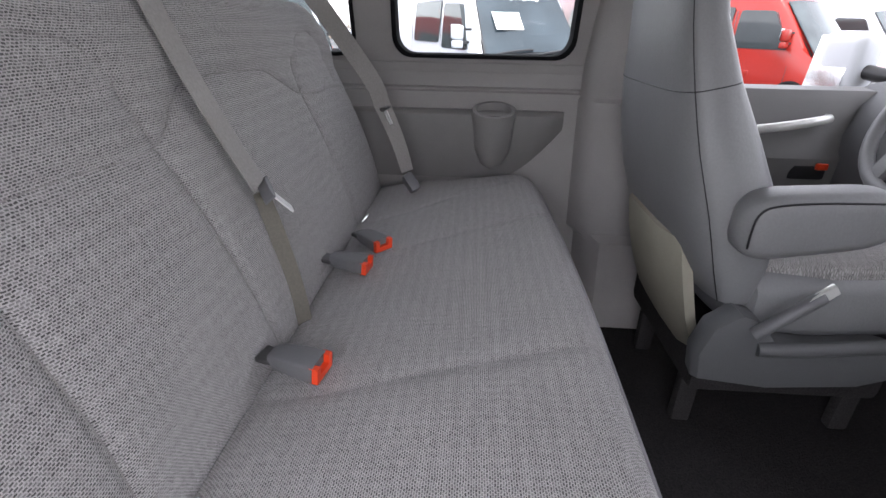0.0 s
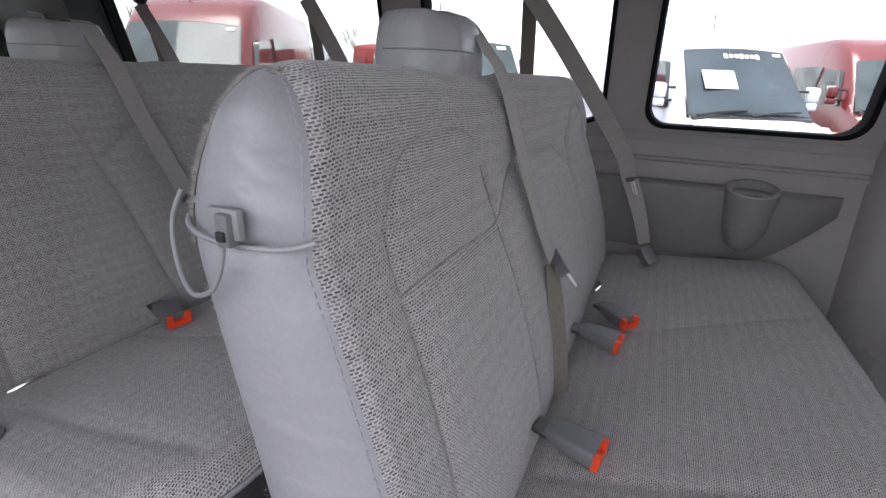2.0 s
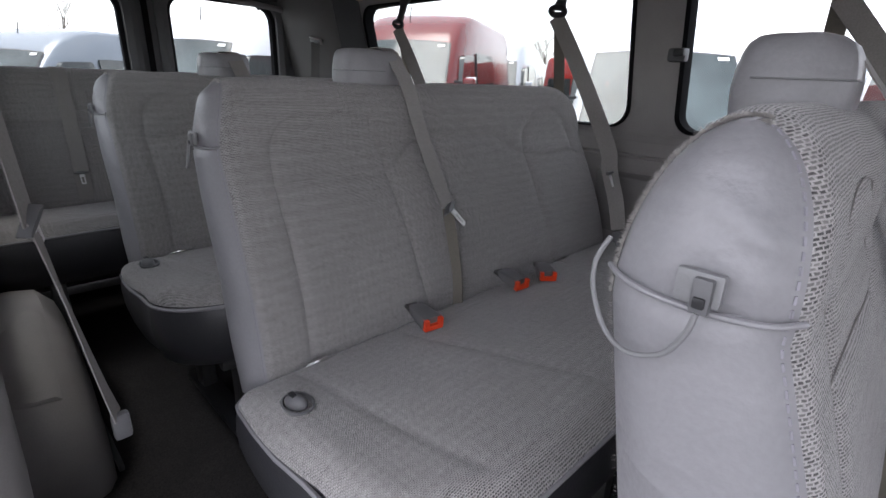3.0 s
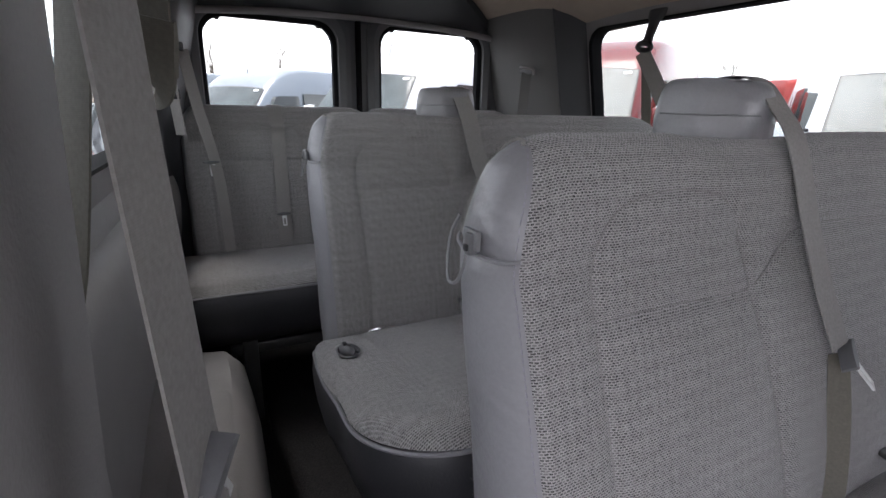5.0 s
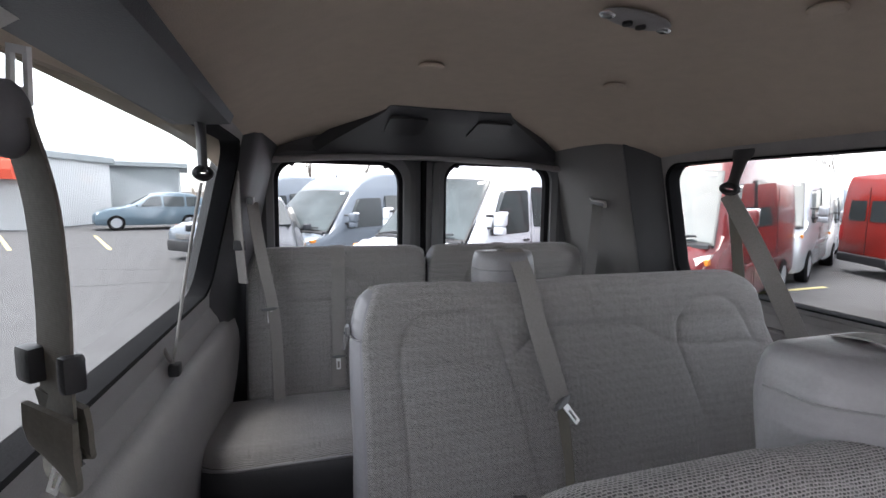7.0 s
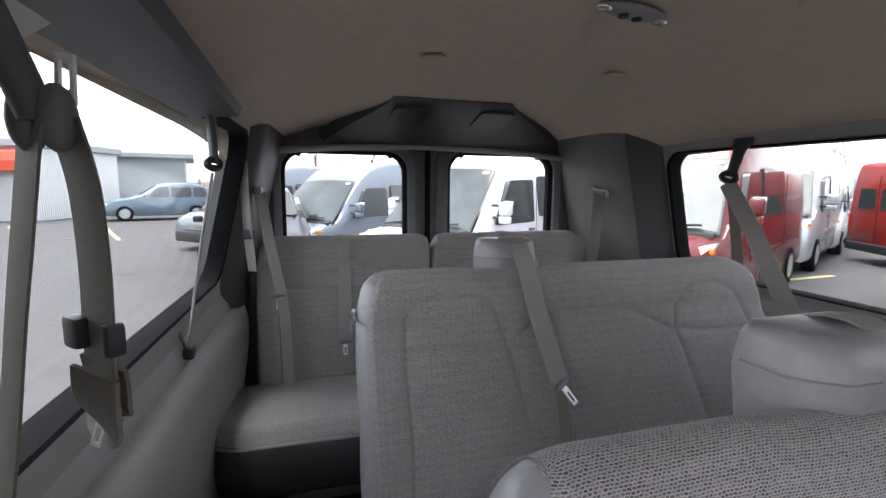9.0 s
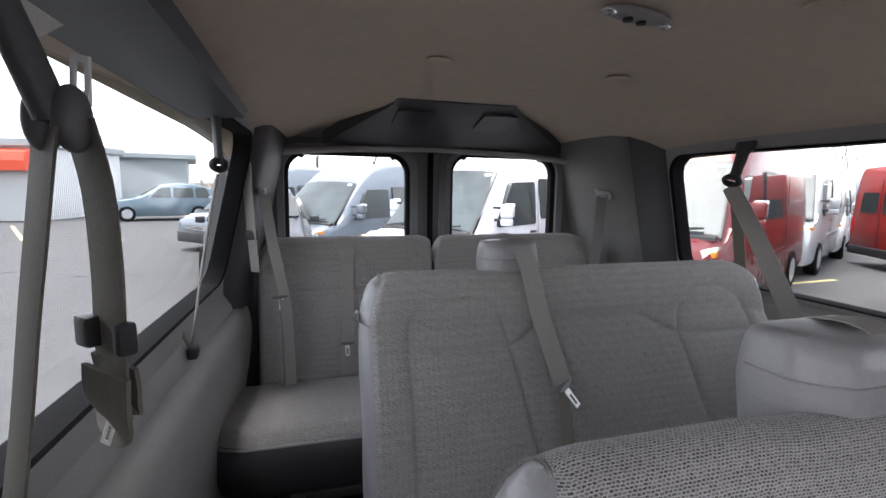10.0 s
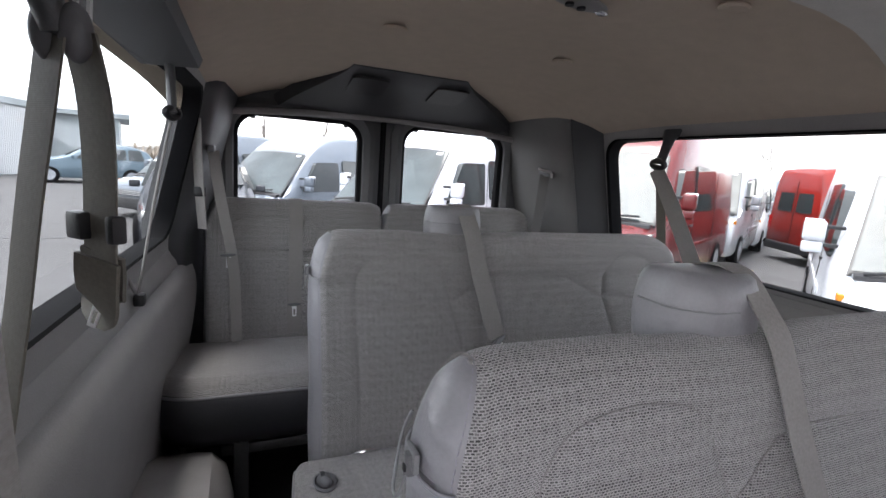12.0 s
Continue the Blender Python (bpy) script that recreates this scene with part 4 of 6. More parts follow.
def three_seat_bench(label, hx, bx, broad=0.046):
    b = thing("bench_seat", label, "bench seat", "rows of bench seats")
    back, near, far = seat_back(0.440, -0.610, BACK_LINES, b, dip=hx, flare=0.12)
    _, sewn = end_panel(near, 1, b, VINYL)
    end_panel(far, -1, b, VINYL)
    stitches(sewn, b)
    # frayed rear edge of the side panel
    bm = bmesh.new()
    rnd = random.Random(4)
    for p, q in zip(near[120:171], near[121:172]):
        for k in range(40):
            u = rnd.random()
            base = Vector(p).lerp(Vector(q), u) + Vector((0.002, 0, 0))
            d = Vector((rnd.uniform(0.2, 1.0), rnd.uniform(-1, -0.1), rnd.uniform(-0.5, 0.7))).normalized() * rnd.uniform(0.002, 0.0055)
            s = d.orthogonal().normalized() * 0.0004
            vs = [bm.verts.new(v) for v in (base - s, base + s, base + d)]
            bm.faces.new(vs)
    tagged(part("frayed_fringe", bm, FLUFF, b, "frayed pale cloth edge", False), kind="stuff")
    cushion(-0.745, 0.505, 0.43, CUSHION_LINES, b)
    headrest(b, hx)
    # piping fold, strap and cord on the side panel
    bm = bmesh.new()
    tube(bm, [(0.442, -0.114, 0.853), (0.452, -0.127, 0.850), (0.4575, -0.147, 0.849), (0.459, -0.167, 0.849), (0.457, -0.190, 0.850), (0.450, -0.208, 0.852), (0.441, -0.219, 0.854)], 0.0019)
    part("side_piping", bm, VINYL, b)
    bm = bmesh.new()
    box(bm, (0.006, 0.024, 0.019), (0.463, -0.160, 0.864), 0.0025)
    clip = part("cord_clip", bm, VINYL_DARK, b, "grey plastic cord clip")
    bm = bmesh.new()
    box(bm, (0.008, 0.010, 0.020), (0.466, -0.157, 0.861), 0.002)
    part("clip_tab", bm, BUCKLE, clip)
    bm = bmesh.new()
    box(bm, (0.005, 0.006, 0.006), (0.4695, -0.157, 0.858), 0.001)
    part("clip_slot", bm, BLACK, clip)
    bm = bmesh.new()
    tube(bm, [(0.470, -0.157, 0.852), (0.471, -0.160, 0.838), (0.471, -0.170, 0.822), (0.468, -0.190, 0.814), (0.461, -0.208, 0.820), (0.453, -0.222, 0.838), (0.447, -0.226, 0.856), (0.442, -0.221, 0.872)], 0.0017)
    part("release_cord", bm, VINYL_DARK, b, "grey plastic release cord loop")
    # belt over the headrest and down the backrest
    def lay(x, z, off=0.006):
        return x, front_y(z) + off, z
    bm = bmesh.new()
    strap(bm, [(bx + 0.012, -0.262, 0.90), (bx + 0.010, -0.258, 0.955), (bx + 0.008, -0.243, 1.005), (bx + 0.006, -0.205, 1.019), (bx + 0.003, -0.176, 1.012), (bx, -0.151, 0.982), (bx - 0.004, -0.126, 0.945), lay(bx - 0.018, 0.86, 0.012), lay(bx - 0.038, 0.78, 0.014), (bx - 0.053, front_y(0.71) + 0.018, 0.71)], broad, faces=[(0, -1, 0), (0, -1, 0.1), (0, -0.7, 0.7), (0, 0, 1), (0, 0.6, 0.8), (0, 1, 0.2), (0, 1, 0.15), (0, 1, 0.25), (0, 1, 0.3), (0, 1, 0.3)])
    part("shoulder_belt", bm, BELT, b, "grey woven shoulder belt")
    bm = bmesh.new()
    strap(bm, [(bx - 0.056, front_y(0.70) + 0.014, 0.70), (bx - 0.062, front_y(0.62) + 0.010, 0.62), (bx - 0.066, front_y(0.54) + 0.009, 0.54), (bx - 0.062, front_y(0.47) + 0.010, 0.472)], 0.024, faces=[(0.5, 0.85, 0.3), (0.86, 0.5, 0.2), (0.9, 0.4, 0.1), (0.9, 0.4, 0.1)])
    part("lap_belt", bm, BELT_GREEN, b, "darker lap part of the belt running into the seat")
    tongue(b, pose(bx - 0.052, front_y(0.705) + 0.026, 0.704, 40, 14, 32), s=0.95)
    buckle(b, 0.138, 0.030, 0.518, -10, -6)
    buckle(b, -0.155, 0.026, 0.516, -8, -6)
    buckle(b, -0.262, 0.045, 0.514, -40, -3)
    for x in (0.345, -0.45):
        bm = bmesh.new()
        tube(bm, [(x - 0.03, -0.016, 0.486), (x, -0.008, 0.492), (x + 0.03, -0.016, 0.486)], 0.004)
        part("anchor_wire", bm, STEEL, b, "short steel child seat anchor wire")
    # recliner knob in its well on the cushion corner
    bm = bmesh.new()
    loops = []
    for z, r in ((0.505, 0.024), (0.512, 0.027), (0.513, 0.024), (0.503, 0.020)):
        loops.append([(0.452 + r * 0.85 * math.cos(t), 0.096 + r * 1.1 * math.sin(t), z) for t in [2 * math.pi * k / 24 for k in range(24)]])
    loft(bm, loops)
    well = part("knob_well", bm, BUCKLE, b)
    bm = bmesh.new()
    bmesh.ops.create_uvsphere(bm, u_segments=20, v_segments=12, radius=1, matrix=pose(0.455, 0.096, 0.513, 8, 0, 20) @ Matrix.Diagonal((0.012, 0.020, 0.013, 1)))
    kn = part("recline_knob", bm, BUCKLE, b, "grey plastic recline knob")
    bm = bmesh.new()
    box(bm, (0.008, 0.014, 0.004), (0.457, 0.091, 0.5245), 0.001)
    part("knob_slot", bm, BLACK, kn)
    legs(b, (0.34, -0.14, -0.60), 0.415)
    return b


bench = three_seat_bench("grey cloth three-seat bench, first row, frayed vinyl side", 0.095, 0.062, 0.040)
bench.location = (0, 0.075, 0)
bench = three_seat_bench("grey cloth three-seat bench, second row, belt over its headrest", 0.088, 0.058, 0.036)
bench.location = (0, -0.664, 0)
bench = three_seat_bench("grey cloth three-seat bench in the third row, before the rear bench", 0.095, 0.078)
bench.location = (0, -1.391, 0)

# rear bench for four
rear = thing("rear_bench_seat", "wide grey cloth four-seat bench against the rear doors, split backrest", "bench seat")
def rear_lines(c):
    return [[(c + 0.20, 0.46), (c + 0.205, 0.78), (c + 0.19, 0.86), (c + 0.15, 0.885), (c - 0.05, 0.885), (c - 0.09, 0.86), (c - 0.10, 0.78), (c - 0.105, 0.46)], [(c + 0.205, 0.78), (c - 0.10, 0.775)]]
_, near, far = seat_back(0.71, 0.105, rear_lines(0.44), rear, 0.07, 0.05)
end_panel(near, 1, rear, VINYL_DARK, 0.01)
end_panel(far, -1, rear, VINYL_DARK, 0.004)
_, near, far = seat_back(0.093, -0.56, rear_lines(-0.25), rear, 0.05, 0.08)
end_panel(near, 1, rear, VINYL_DARK, 0.004)
end_panel(far, -1, rear, VINYL_DARK, 0.01)
cushion(-0.70, 0.815, 0.41, [[(0.645, -0.05), (0.665, 0.40)], [(0.05, -0.05), (0.05, 0.40)], [(-0.38, -0.05), (-0.38, 0.40)]], rear, 0.12, 0.10)
legs(rear, (0.60, 0.0, -0.60), 0.43)
for x, t in ((0.42, 0.60), (-0.20, 0.66)):
    bm = bmesh.new()
    strap(bm, [(x, -0.226, 0.90), (x, -0.165, 0.958), (x, -0.108, 0.90), (x, front_y(0.84) + 0.006, 0.84), (x + 0.005, front_y(0.68) + 0.006, 0.68), (x + 0.01, front_y(0.50) + 0.01, 0.50)], 0.046, face=(0, 1, 0.3))
    part("shoulder_belt", bm, BELT, rear, "grey woven shoulder belt")
    tongue(rear, pose(x + 0.01, front_y(t) + 0.018, t, 18, 0, 0))
for x in (0.22, -0.05, -0.40):
    buckle(rear, x, 0.03, 0.522, 6)
rear.location = (0, -2.13, 0)

# ---- belts on the walls ----
def d_ring(parent, m, s=1.0):
    m = m @ Matrix.Scale(s, 4)
    bm = bmesh.new()
    loops = []
    for k in range(21):
        a = 2 * math.pi * k / 20
        c = Vector((0.030 * math.cos(a), 0, 0.014 * math.sin(a)))
        n = Vector((math.cos(a), 0, math.sin(a)))
        loops.append([m @ (c + 0.0125 * (math.cos(t) * n + math.sin(t) * Vector((0, 1, 0)))) for t in [2 * math.pi * j / 8 for j in range(8)]])
    loft(bm, loops, cap=False)
    part("d_ring", bm, BLACK, parent, "dark plastic belt guide ring")


def wall_belt(y_ring, y_bench, label):
    """Driver side shoulder belt: roof anchor, ring, and the strap down to the bench."""
    b = thing("seat_belt", label, "seat belt", "shoulder belts on the side wall")
    xr, zr = -0.645, 1.17
    bm = bmesh.new()
    loops = []
    for x, z, r in ((-0.688, 1.285, 0.036), (-0.682, 1.262, 0.034), (-0.676, 1.248, 0.022), (-0.660, 1.20, 0.018), (-0.648, 1.176, 0.024)):
        loops.append([(x + 0.010 * math.sin(t), y_ring + r * math.cos(t), z) for t in [2 * math.pi * k / 12 for k in range(12)]])
    loft(bm, loops)
    part("hanger", bm, DUCT, b, "dark grey belt hanger under the roof rail")
    d_ring(b, pose(xr, y_ring, zr, 0, 8, 90), 0.8)
    bm = bmesh.new()
    strap(bm, [(xr - 0.012, y_ring, zr - 0.014), (-0.706, y_ring - 0.005, 0.95), (-0.745, y_ring - 0.01, 0.78)], face=(1, 0, 0))
    part("retractor_strap", bm, BELT_GREEN, b, "webbing up from the retractor")
    bm = bmesh.new()
    strap(bm, [(xr + 0.006, y_ring, zr - 0.016), (-0.637, y_ring + 0.32 * (y_bench - y_ring), 1.02), (-0.626, y_ring + 0.80 * (y_bench - y_ring), 0.80), (-0.622, y_bench - 0.035, 0.73), (-0.612, y_bench + 0.005, 0.64), (-0.60, y_bench + 0.03, 0.565)], 0.046, faces=[(1, 0.3, 0.1), (0.9, 0.6, 0.2), (0.6, 0.9, 0.3)])
    part("shoulder_strap", bm, BELT, b, "grey woven shoulder strap")
    tongue(b, pose(-0.610, y_bench - 0.028, 0.722, 18, -14, 40))
    bm = bmesh.new()
    box(bm, (0.045, 0.028, 0.05), (-0.596, y_bench + 0.04, 0.535), 0.008, 2, Euler((0.5, -0.5, 0.3)).to_matrix())
    part("belt_end", bm, BUCKLE, b, "grey plastic belt end fitting")


wall_belt(-0.222, 0.115, "grey shoulder belt from the side wall down to the first bench")
wall_belt(-0.91, -0.625, "grey shoulder belt from the side wall down to the second bench")
wall_belt(-1.66, -1.352, "grey shoulder belt from the side wall down to the third bench")

# passenger side: doubled strap clipped under a ring
b = thing("seat_belt", "olive grey belt hanging doubled from a ring by the window", "seat belt", "shoulder belts on the side wall", at=pose(0.002, 0.128, 0.018))
bm = bmesh.new()
loops = []
for x, y, z, r in ((0.742, -0.985, 1.285, 0.026), (0.732, -0.987, 1.255, 0.022), (0.722, -0.989, 1.225, 0.019), (0.711, -0.993, 1.19, 0.0185), (0.701, -0.997, 1.155, 0.020)):
    loops.append([(x + 0.35 * r * math.cos(t) + 0.008 * math.sin(t), y - 0.55 * r * math.cos(t) + 0.006 * math.sin(t), z) for t in [2 * math.pi * k / 12 for k in range(12)]])
loft(bm, loops)
part("hanger", bm, TRIM_DARK, b, "dark grey belt hanger under the roof rail")
for dy, dx in ((-0.010, -0.006), (0.010, 0.008)):
    bm = bmesh.new()
    bmesh.ops.create_uvsphere(bm, u_segments=18, v_segments=12, radius=1, matrix=Matrix.Translation((0.699 + dx * 1.25, -0.998 - dy * 0.5, 1.157)) @ Matrix.Diagonal((0.0098, 0.011, 0.0185, 1)))
    part("ring_cheek", bm, BUCKLE, b, "dark plastic belt guide")
bm = bmesh.new()
strap(bm, [(0.706, -0.998, 1.155), (0.716, -1.002, 1.10), (0.725, -1.005, 1.05), (0.740, -1.006, 0.95), (0.764, -1.004, 0.82), (0.800, -1.0, 0.735)], face=(0.80, 0.60, 0))
part("retractor_strap", bm, BELT_GREEN, b, "olive grey webbing down to the side panel")
bm = bmesh.new()
strap(bm, [(0.692, -1.000, 1.158), (0.687, -1.006, 1.120), (0.686, -1.008, 1.07), (0.688, -1.010, 1.02), (0.691, -1.020, 0.978)], 0.036, face=(0.72, 0.69, 0))
part("hanging_strap", bm, BELT_GREEN, b, "olive grey webbing hanging doubled")
bm = bmesh.new()
box(bm, (0.017, 0.011, 0.020), (0.7020, -1.020, 1.031), 0.003, 2, Euler((0, 0, -0.80)).to_matrix())
clip = part("belt_clip", bm, BLACK, b, "black plastic belt clip")
bm = bmesh.new()
box(bm, (0.009, 0.011, 0.020), (0.675, -0.995, 1.031), 0.003, 2, Euler((0, 0, -0.80)).to_matrix())
part("clip_end", bm, BLACK, clip)
bm = bmesh.new()
box(bm, (0.044, 0.003, 0.008), (0.688, -1.011, 1.031), 0.001, 1, Euler((0, 0, -0.80)).to_matrix())
part("clip_bar", bm, BLACK, clip)
bm = bmesh.new()
strap(bm, [(0.688, -1.014, 1.012), (0.6885, -1.020, 0.995), (0.691, -1.028, 0.978), (0.693, -1.024, 0.968), (0.692, -1.014, 0.974), (0.690, -1.004, 0.992), (0.688, -1.000, 1.010)], 0.036, 0.003, face=(0.55, 0.83, 0))
part("belt_fold", bm, BELT_GREEN, b)
tongue(b, pose(0.692, -1.020, 0.974, 8, -16, -30), s=0.40)
bm = bmesh.new()
panel_with_holes(bm, [(-0.0055, 0), (0.0055, 0), (0.0048, 0.027), (-0.0048, 0.027)], [[(-0.003, 0.008), (0.003, 0.008), (0.0028, 0.023), (-0.0028, 0.023)]], lambda u, v, w: pose(0.690, -1.004, 1.166, -8, -10, -15) @ Vector((u, w, v)), 0.003)
part("tongue_plate", bm, PLATE, b, "steel tongue plate, its bright sheen put into the colour")

# belt hanging free behind the side door pillar
b = thing("seat_belt", "brownish grey belt hanging loose from the roof beside the aisle", "seat belt", "shoulder belts on the side wall")
bm = bmesh.new()
strap(bm, [(0.713, -0.697, 1.30), (0.698, -0.697, 1.12), (0.692, -0.697, 0.96), (0.686, -0.697, 0.82), (0.684, -0.696, 0.795)], 0.044, faces=[(-0.95, 0.31, 0), (-0.95, 0.31, 0), (-0.95, 0.31, 0), (-0.95, 0.31, 0), (-0.93, 0.36, 0)])
part("strap", bm, BELT, b, "brownish grey loose webbing")
bm = bmesh.new()
strap(bm, [(0.684, -0.696, 0.80), (0.672, -0.696, 0.70), (0.657, -0.694, 0.58), (0.648, -0.693, 0.52)], 0.034, faces=[(-0.97, 0.25, 0), (-0.99, 0.12, 0), (-0.97, 0.25, 0), (-0.93, 0.36, 0)])
part("lower_strap", bm, BELT, b, "twisted lower end of the webbing")
tongue(b, pose(0.684, -0.691, 0.80, -10, 35, 60))
bm = bmesh.new()
box(bm, (0.022, 0.014, 0.04), (0.646, -0.692, 0.505), 0.006)
part("belt_end", bm, BUCKLE, b)
bm = bmesh.new()
box(bm, (0.05, 0.05, 0.05), (0.715, -0.697, 1.305), 0.008)
part("hanger", bm, TRIM_DARK, b)

# third row, passenger side: ring under the rail end and its cord
b = thing("seat_belt", "dark belt ring under the roof rail end with a thin cord", "seat belt", "shoulder belts on the side wall", at=pose(0.002, 0.135, 0.028))
bm = bmesh.new()
loops = []
for x, y, z, r in ((0.735, -1.76, 1.268, 0.040), (0.73, -1.755, 1.238, 0.030), (0.728, -1.745, 1.22, 0.016), (0.726, -1.735, 1.18, 0.013), (0.724, -1.725, 1.15, 0.015)):
    loops.append([(x + 0.009 * math.sin(t), y + r * math.cos(t), z) for t in [2 * math.pi * k / 12 for k in range(12)]])
loft(bm, loops)
part("hanger", bm, TRIM_DARK, b)
d_ring(b, pose(0.724, -1.722, 1.148, 0, 0, 60), 0.6)
bm = bmesh.new()
tube(bm, [(0.728, -1.725, 1.13), (0.760, -1.74, 0.98), (0.795, -1.77, 0.80), (0.806, -1.778, 0.755)], 0.0028)
part("cord", bm, BELT, b, "thin grey cord")
bm = bmesh.new()
box(bm, (0.022, 0.03, 0.026), (0.800, -1.778, 0.752), 0.006)
part("hook", bm, BLACK, b, "black plastic hook on the side panel")
bm = bmesh.new()
tube(bm, [(0.84, -1.86, 0.80), (0.825, -1.80, 0.795), (0.806, -1.778, 0.765)], 0.004)
part("cord", bm, BELT, b)

# rear corner belts
for side, y, lab in ((1, -2.14, "dark grey rear corner belt hanging on the passenger side trim"), (-1, -2.20, "dark grey rear corner belt on the driver side trim")):
    b = thing("seat_belt", lab, "seat belt", "rear corner belts")
    x = side * (side_x(1.1, side, y) - (0.056 if side > 0 else 0.142))
    bm = bmesh.new()
    box(bm, (0.02, 0.085, 0.022), (x - side * 0.008, y, 1.115), 0.006)
    part("slot_bezel", bm, TRIM_DARK, b, "moulded belt slot")
    if side < 0:
        bm = bmesh.new()
        tube(bm, [(x + 0.012, y - 0.045, 1.135), (x + 0.03, y, 1.128), (x + 0.018, y + 0.05, 1.122), (x + 0.012, y + 0.05, 1.10)], 0.006)
        part("coat_hook", bm, TRIM, b, "grey coat hook")
    bm = bmesh.new()
    strap(bm, [(x - side * 0.012, y, 1.11), (x - side * 0.035, y + 0.02, 0.95), (x - side * 0.07, y + 0.05, 0.75), (x - side * 0.08, y + 0.10, 0.52)], face=(side * 0.6, -0.8, 0))
    part("strap", bm, BELT if side > 0 else TRIM_MID, b)
    if side > 0:
        tongue(b, pose(x - 0.055, y + 0.05, 0.79, 0, 0, 30))
        bm = bmesh.new()
        strap(bm, [(0.722, -2.07, 1.20), (0.72, -2.08, 1.08), (0.716, -2.09, 0.97), (0.71, -2.10, 0.87)], 0.03, 0.004, (0.5, 0.8, 0))
        part("tag_strap", bm, BELT, b)
        bm = bmesh.new()
        box(bm, (0.034, 0.012, 0.03), (0.716, -2.088, 0.985), 0.004)
        part("tag_clip", bm, BLACK, b)

# ---- driver's place ----
seat = thing("driver_seat", "dark grey vinyl driver's seat with a folded-down armrest", "car seat", at=pose(0.03, 0.685, 0) @ Matrix.Diagonal((1, 0.87, 0.98, 1)) @ pose(0, -0.60, 0))
def pad(points, widths, cx, mat, name, label="", tilt=0.0):
    """A cushion swept through (y, z) centre points, with half widths and half thicknesses."""
    bm = bmesh.new()
    loops = []
    for (y, z), (w, t, a) in zip(points, widths):
        ca, sa = math.cos(radians(a)), math.sin(radians(a))
        row = []
        for k in range(28):
            th = 2 * math.pi * k / 28
            cx_, sx_ = math.cos(th), math.sin(th)
            u = math.copysign(abs(cx_) ** 0.45, cx_) * w
            v = math.copysign(abs(sx_) ** 0.55, sx_) * t
            row.append((cx + u, y + v * ca, z + v * sa))
        loops.append(row)
    loft(bm, loops)
    if mat is CLOTH:
        unwrap(bm)
    part(name, bm, mat, seat, label)
    return loops


SX = -0.47
seams = pad([(0.775, 0.42), (0.765, 0.45), (0.745, 0.53), (0.715, 0.64), (0.672, 0.745), (0.636, 0.845), (0.610, 0.95), (0.593, 1.06), (0.584, 1.15), (0.580, 1.19), (0.580, 1.21)],
    [(0.15, 0.03, 0), (0.245, 0.055, 0), (0.265, 0.085, 5), (0.265, 0.098, 12), (0.240, 0.085, 14), (0.212, 0.066, 12), (0.178, 0.050, 10), (0.16, 0.045, 10), (0.15, 0.04, 10), (0.125, 0.03, 10), (0.08, 0.015, 10)], SX, VINYL_DARK, "backrest", "dark grey vinyl backrest")
for path in ([r[26] for r in seams[1:9]], [seams[5][k % 28] for k in range(14, 31)]):
    bm = bmesh.new()
    tube(bm, path, 0.0012, 6, 2)
    part("back_seam", bm, BLACK, seat)
pad([(0.76, 0.42), (0.80, 0.44), (0.95, 0.445), (1.12, 0.455), (1.24, 0.45), (1.28, 0.42)], [(0.20, 0.03, 90), (0.255, 0.075, 90), (0.262, 0.085, 90), (0.258, 0.085, 90), (0.235, 0.07, 90), (0.19, 0.03, 90)], SX, VINYL_DARK, "cushion", "dark grey vinyl cushion")
pad([(0.82, 0.500), (0.95, 0.510), (1.12, 0.522), (1.22, 0.512)], [(0.21, 0.03, 90), (0.238, 0.045, 90), (0.238, 0.045, 90), (0.20, 0.03, 90)], SX, CLOTH, "cushion_inset", "grey cloth cushion inset")
bm = bmesh.new()
loops = []
for k in range(25):
    u = 0.5 - 0.5 * math.cos(math.pi * k / 24)
    y = 0.685 + 0.29 * u
    e = min(1.0, math.sqrt(max(0.004, 1 - (2 * u - 1) ** 6)))
    h = (0.062 - 0.014 * u) * e
    zc = 0.628 + 0.03 * u
    loops.append([(SX + 0.235 + 0.045 + a * 0.042 * e, y, zc + b * h) for a, b in rounded(-1, 1, -1, 1, 0.55, 4)])
loft(bm, loops)
arm = part("armrest", bm, VINYL_DARK, seat, "padded grey vinyl armrest")
bm = bmesh.new()
tube(bm, [(SX + 0.3165, 0.70, 0.600), (SX + 0.3205, 0.70, 0.66), (SX + 0.3215, 0.74, 0.680), (SX + 0.322, 0.86, 0.688), (SX + 0.3205, 0.955, 0.684), (SX + 0.3165, 0.966, 0.65)], 0.002, 6)
part("armrest_stitch", bm, BLACK, arm)
# side shield with its levers
bm = bmesh.new()
loops = []
for x, s in ((SX + 0.24, 0.97), (SX + 0.275, 1.0), (SX + 0.29, 0.95), (SX + 0.295, 0.80)):
    ring = [(0.69, 0.30), (0.68, 0.36), (0.70, 0.42), (0.75, 0.455), (0.79, 0.445), (0.83, 0.40), (0.92, 0.385), (1.06, 0.40), (1.14, 0.38), (1.14, 0.33), (1.05, 0.30), (0.85, 0.285)]
    loops.append([(x, 0.88 + (y - 0.88) * s, 0.36 + (z - 0.36) * s) for y, z in ring])
loft(bm, loops)
shield = part("side_shield", bm, TRIM_DARK, seat, "dark grey plastic side shield")
bm = bmesh.new()
tube(bm, [(SX + 0.30, 0.78, 0.42), (SX + 0.31, 0.81, 0.455), (SX + 0.315, 0.845, 0.49), (SX + 0.315, 0.875, 0.515)], 0.013, 10)
part("recline_lever", bm, BUCKLE, shield, "ribbed recline lever")
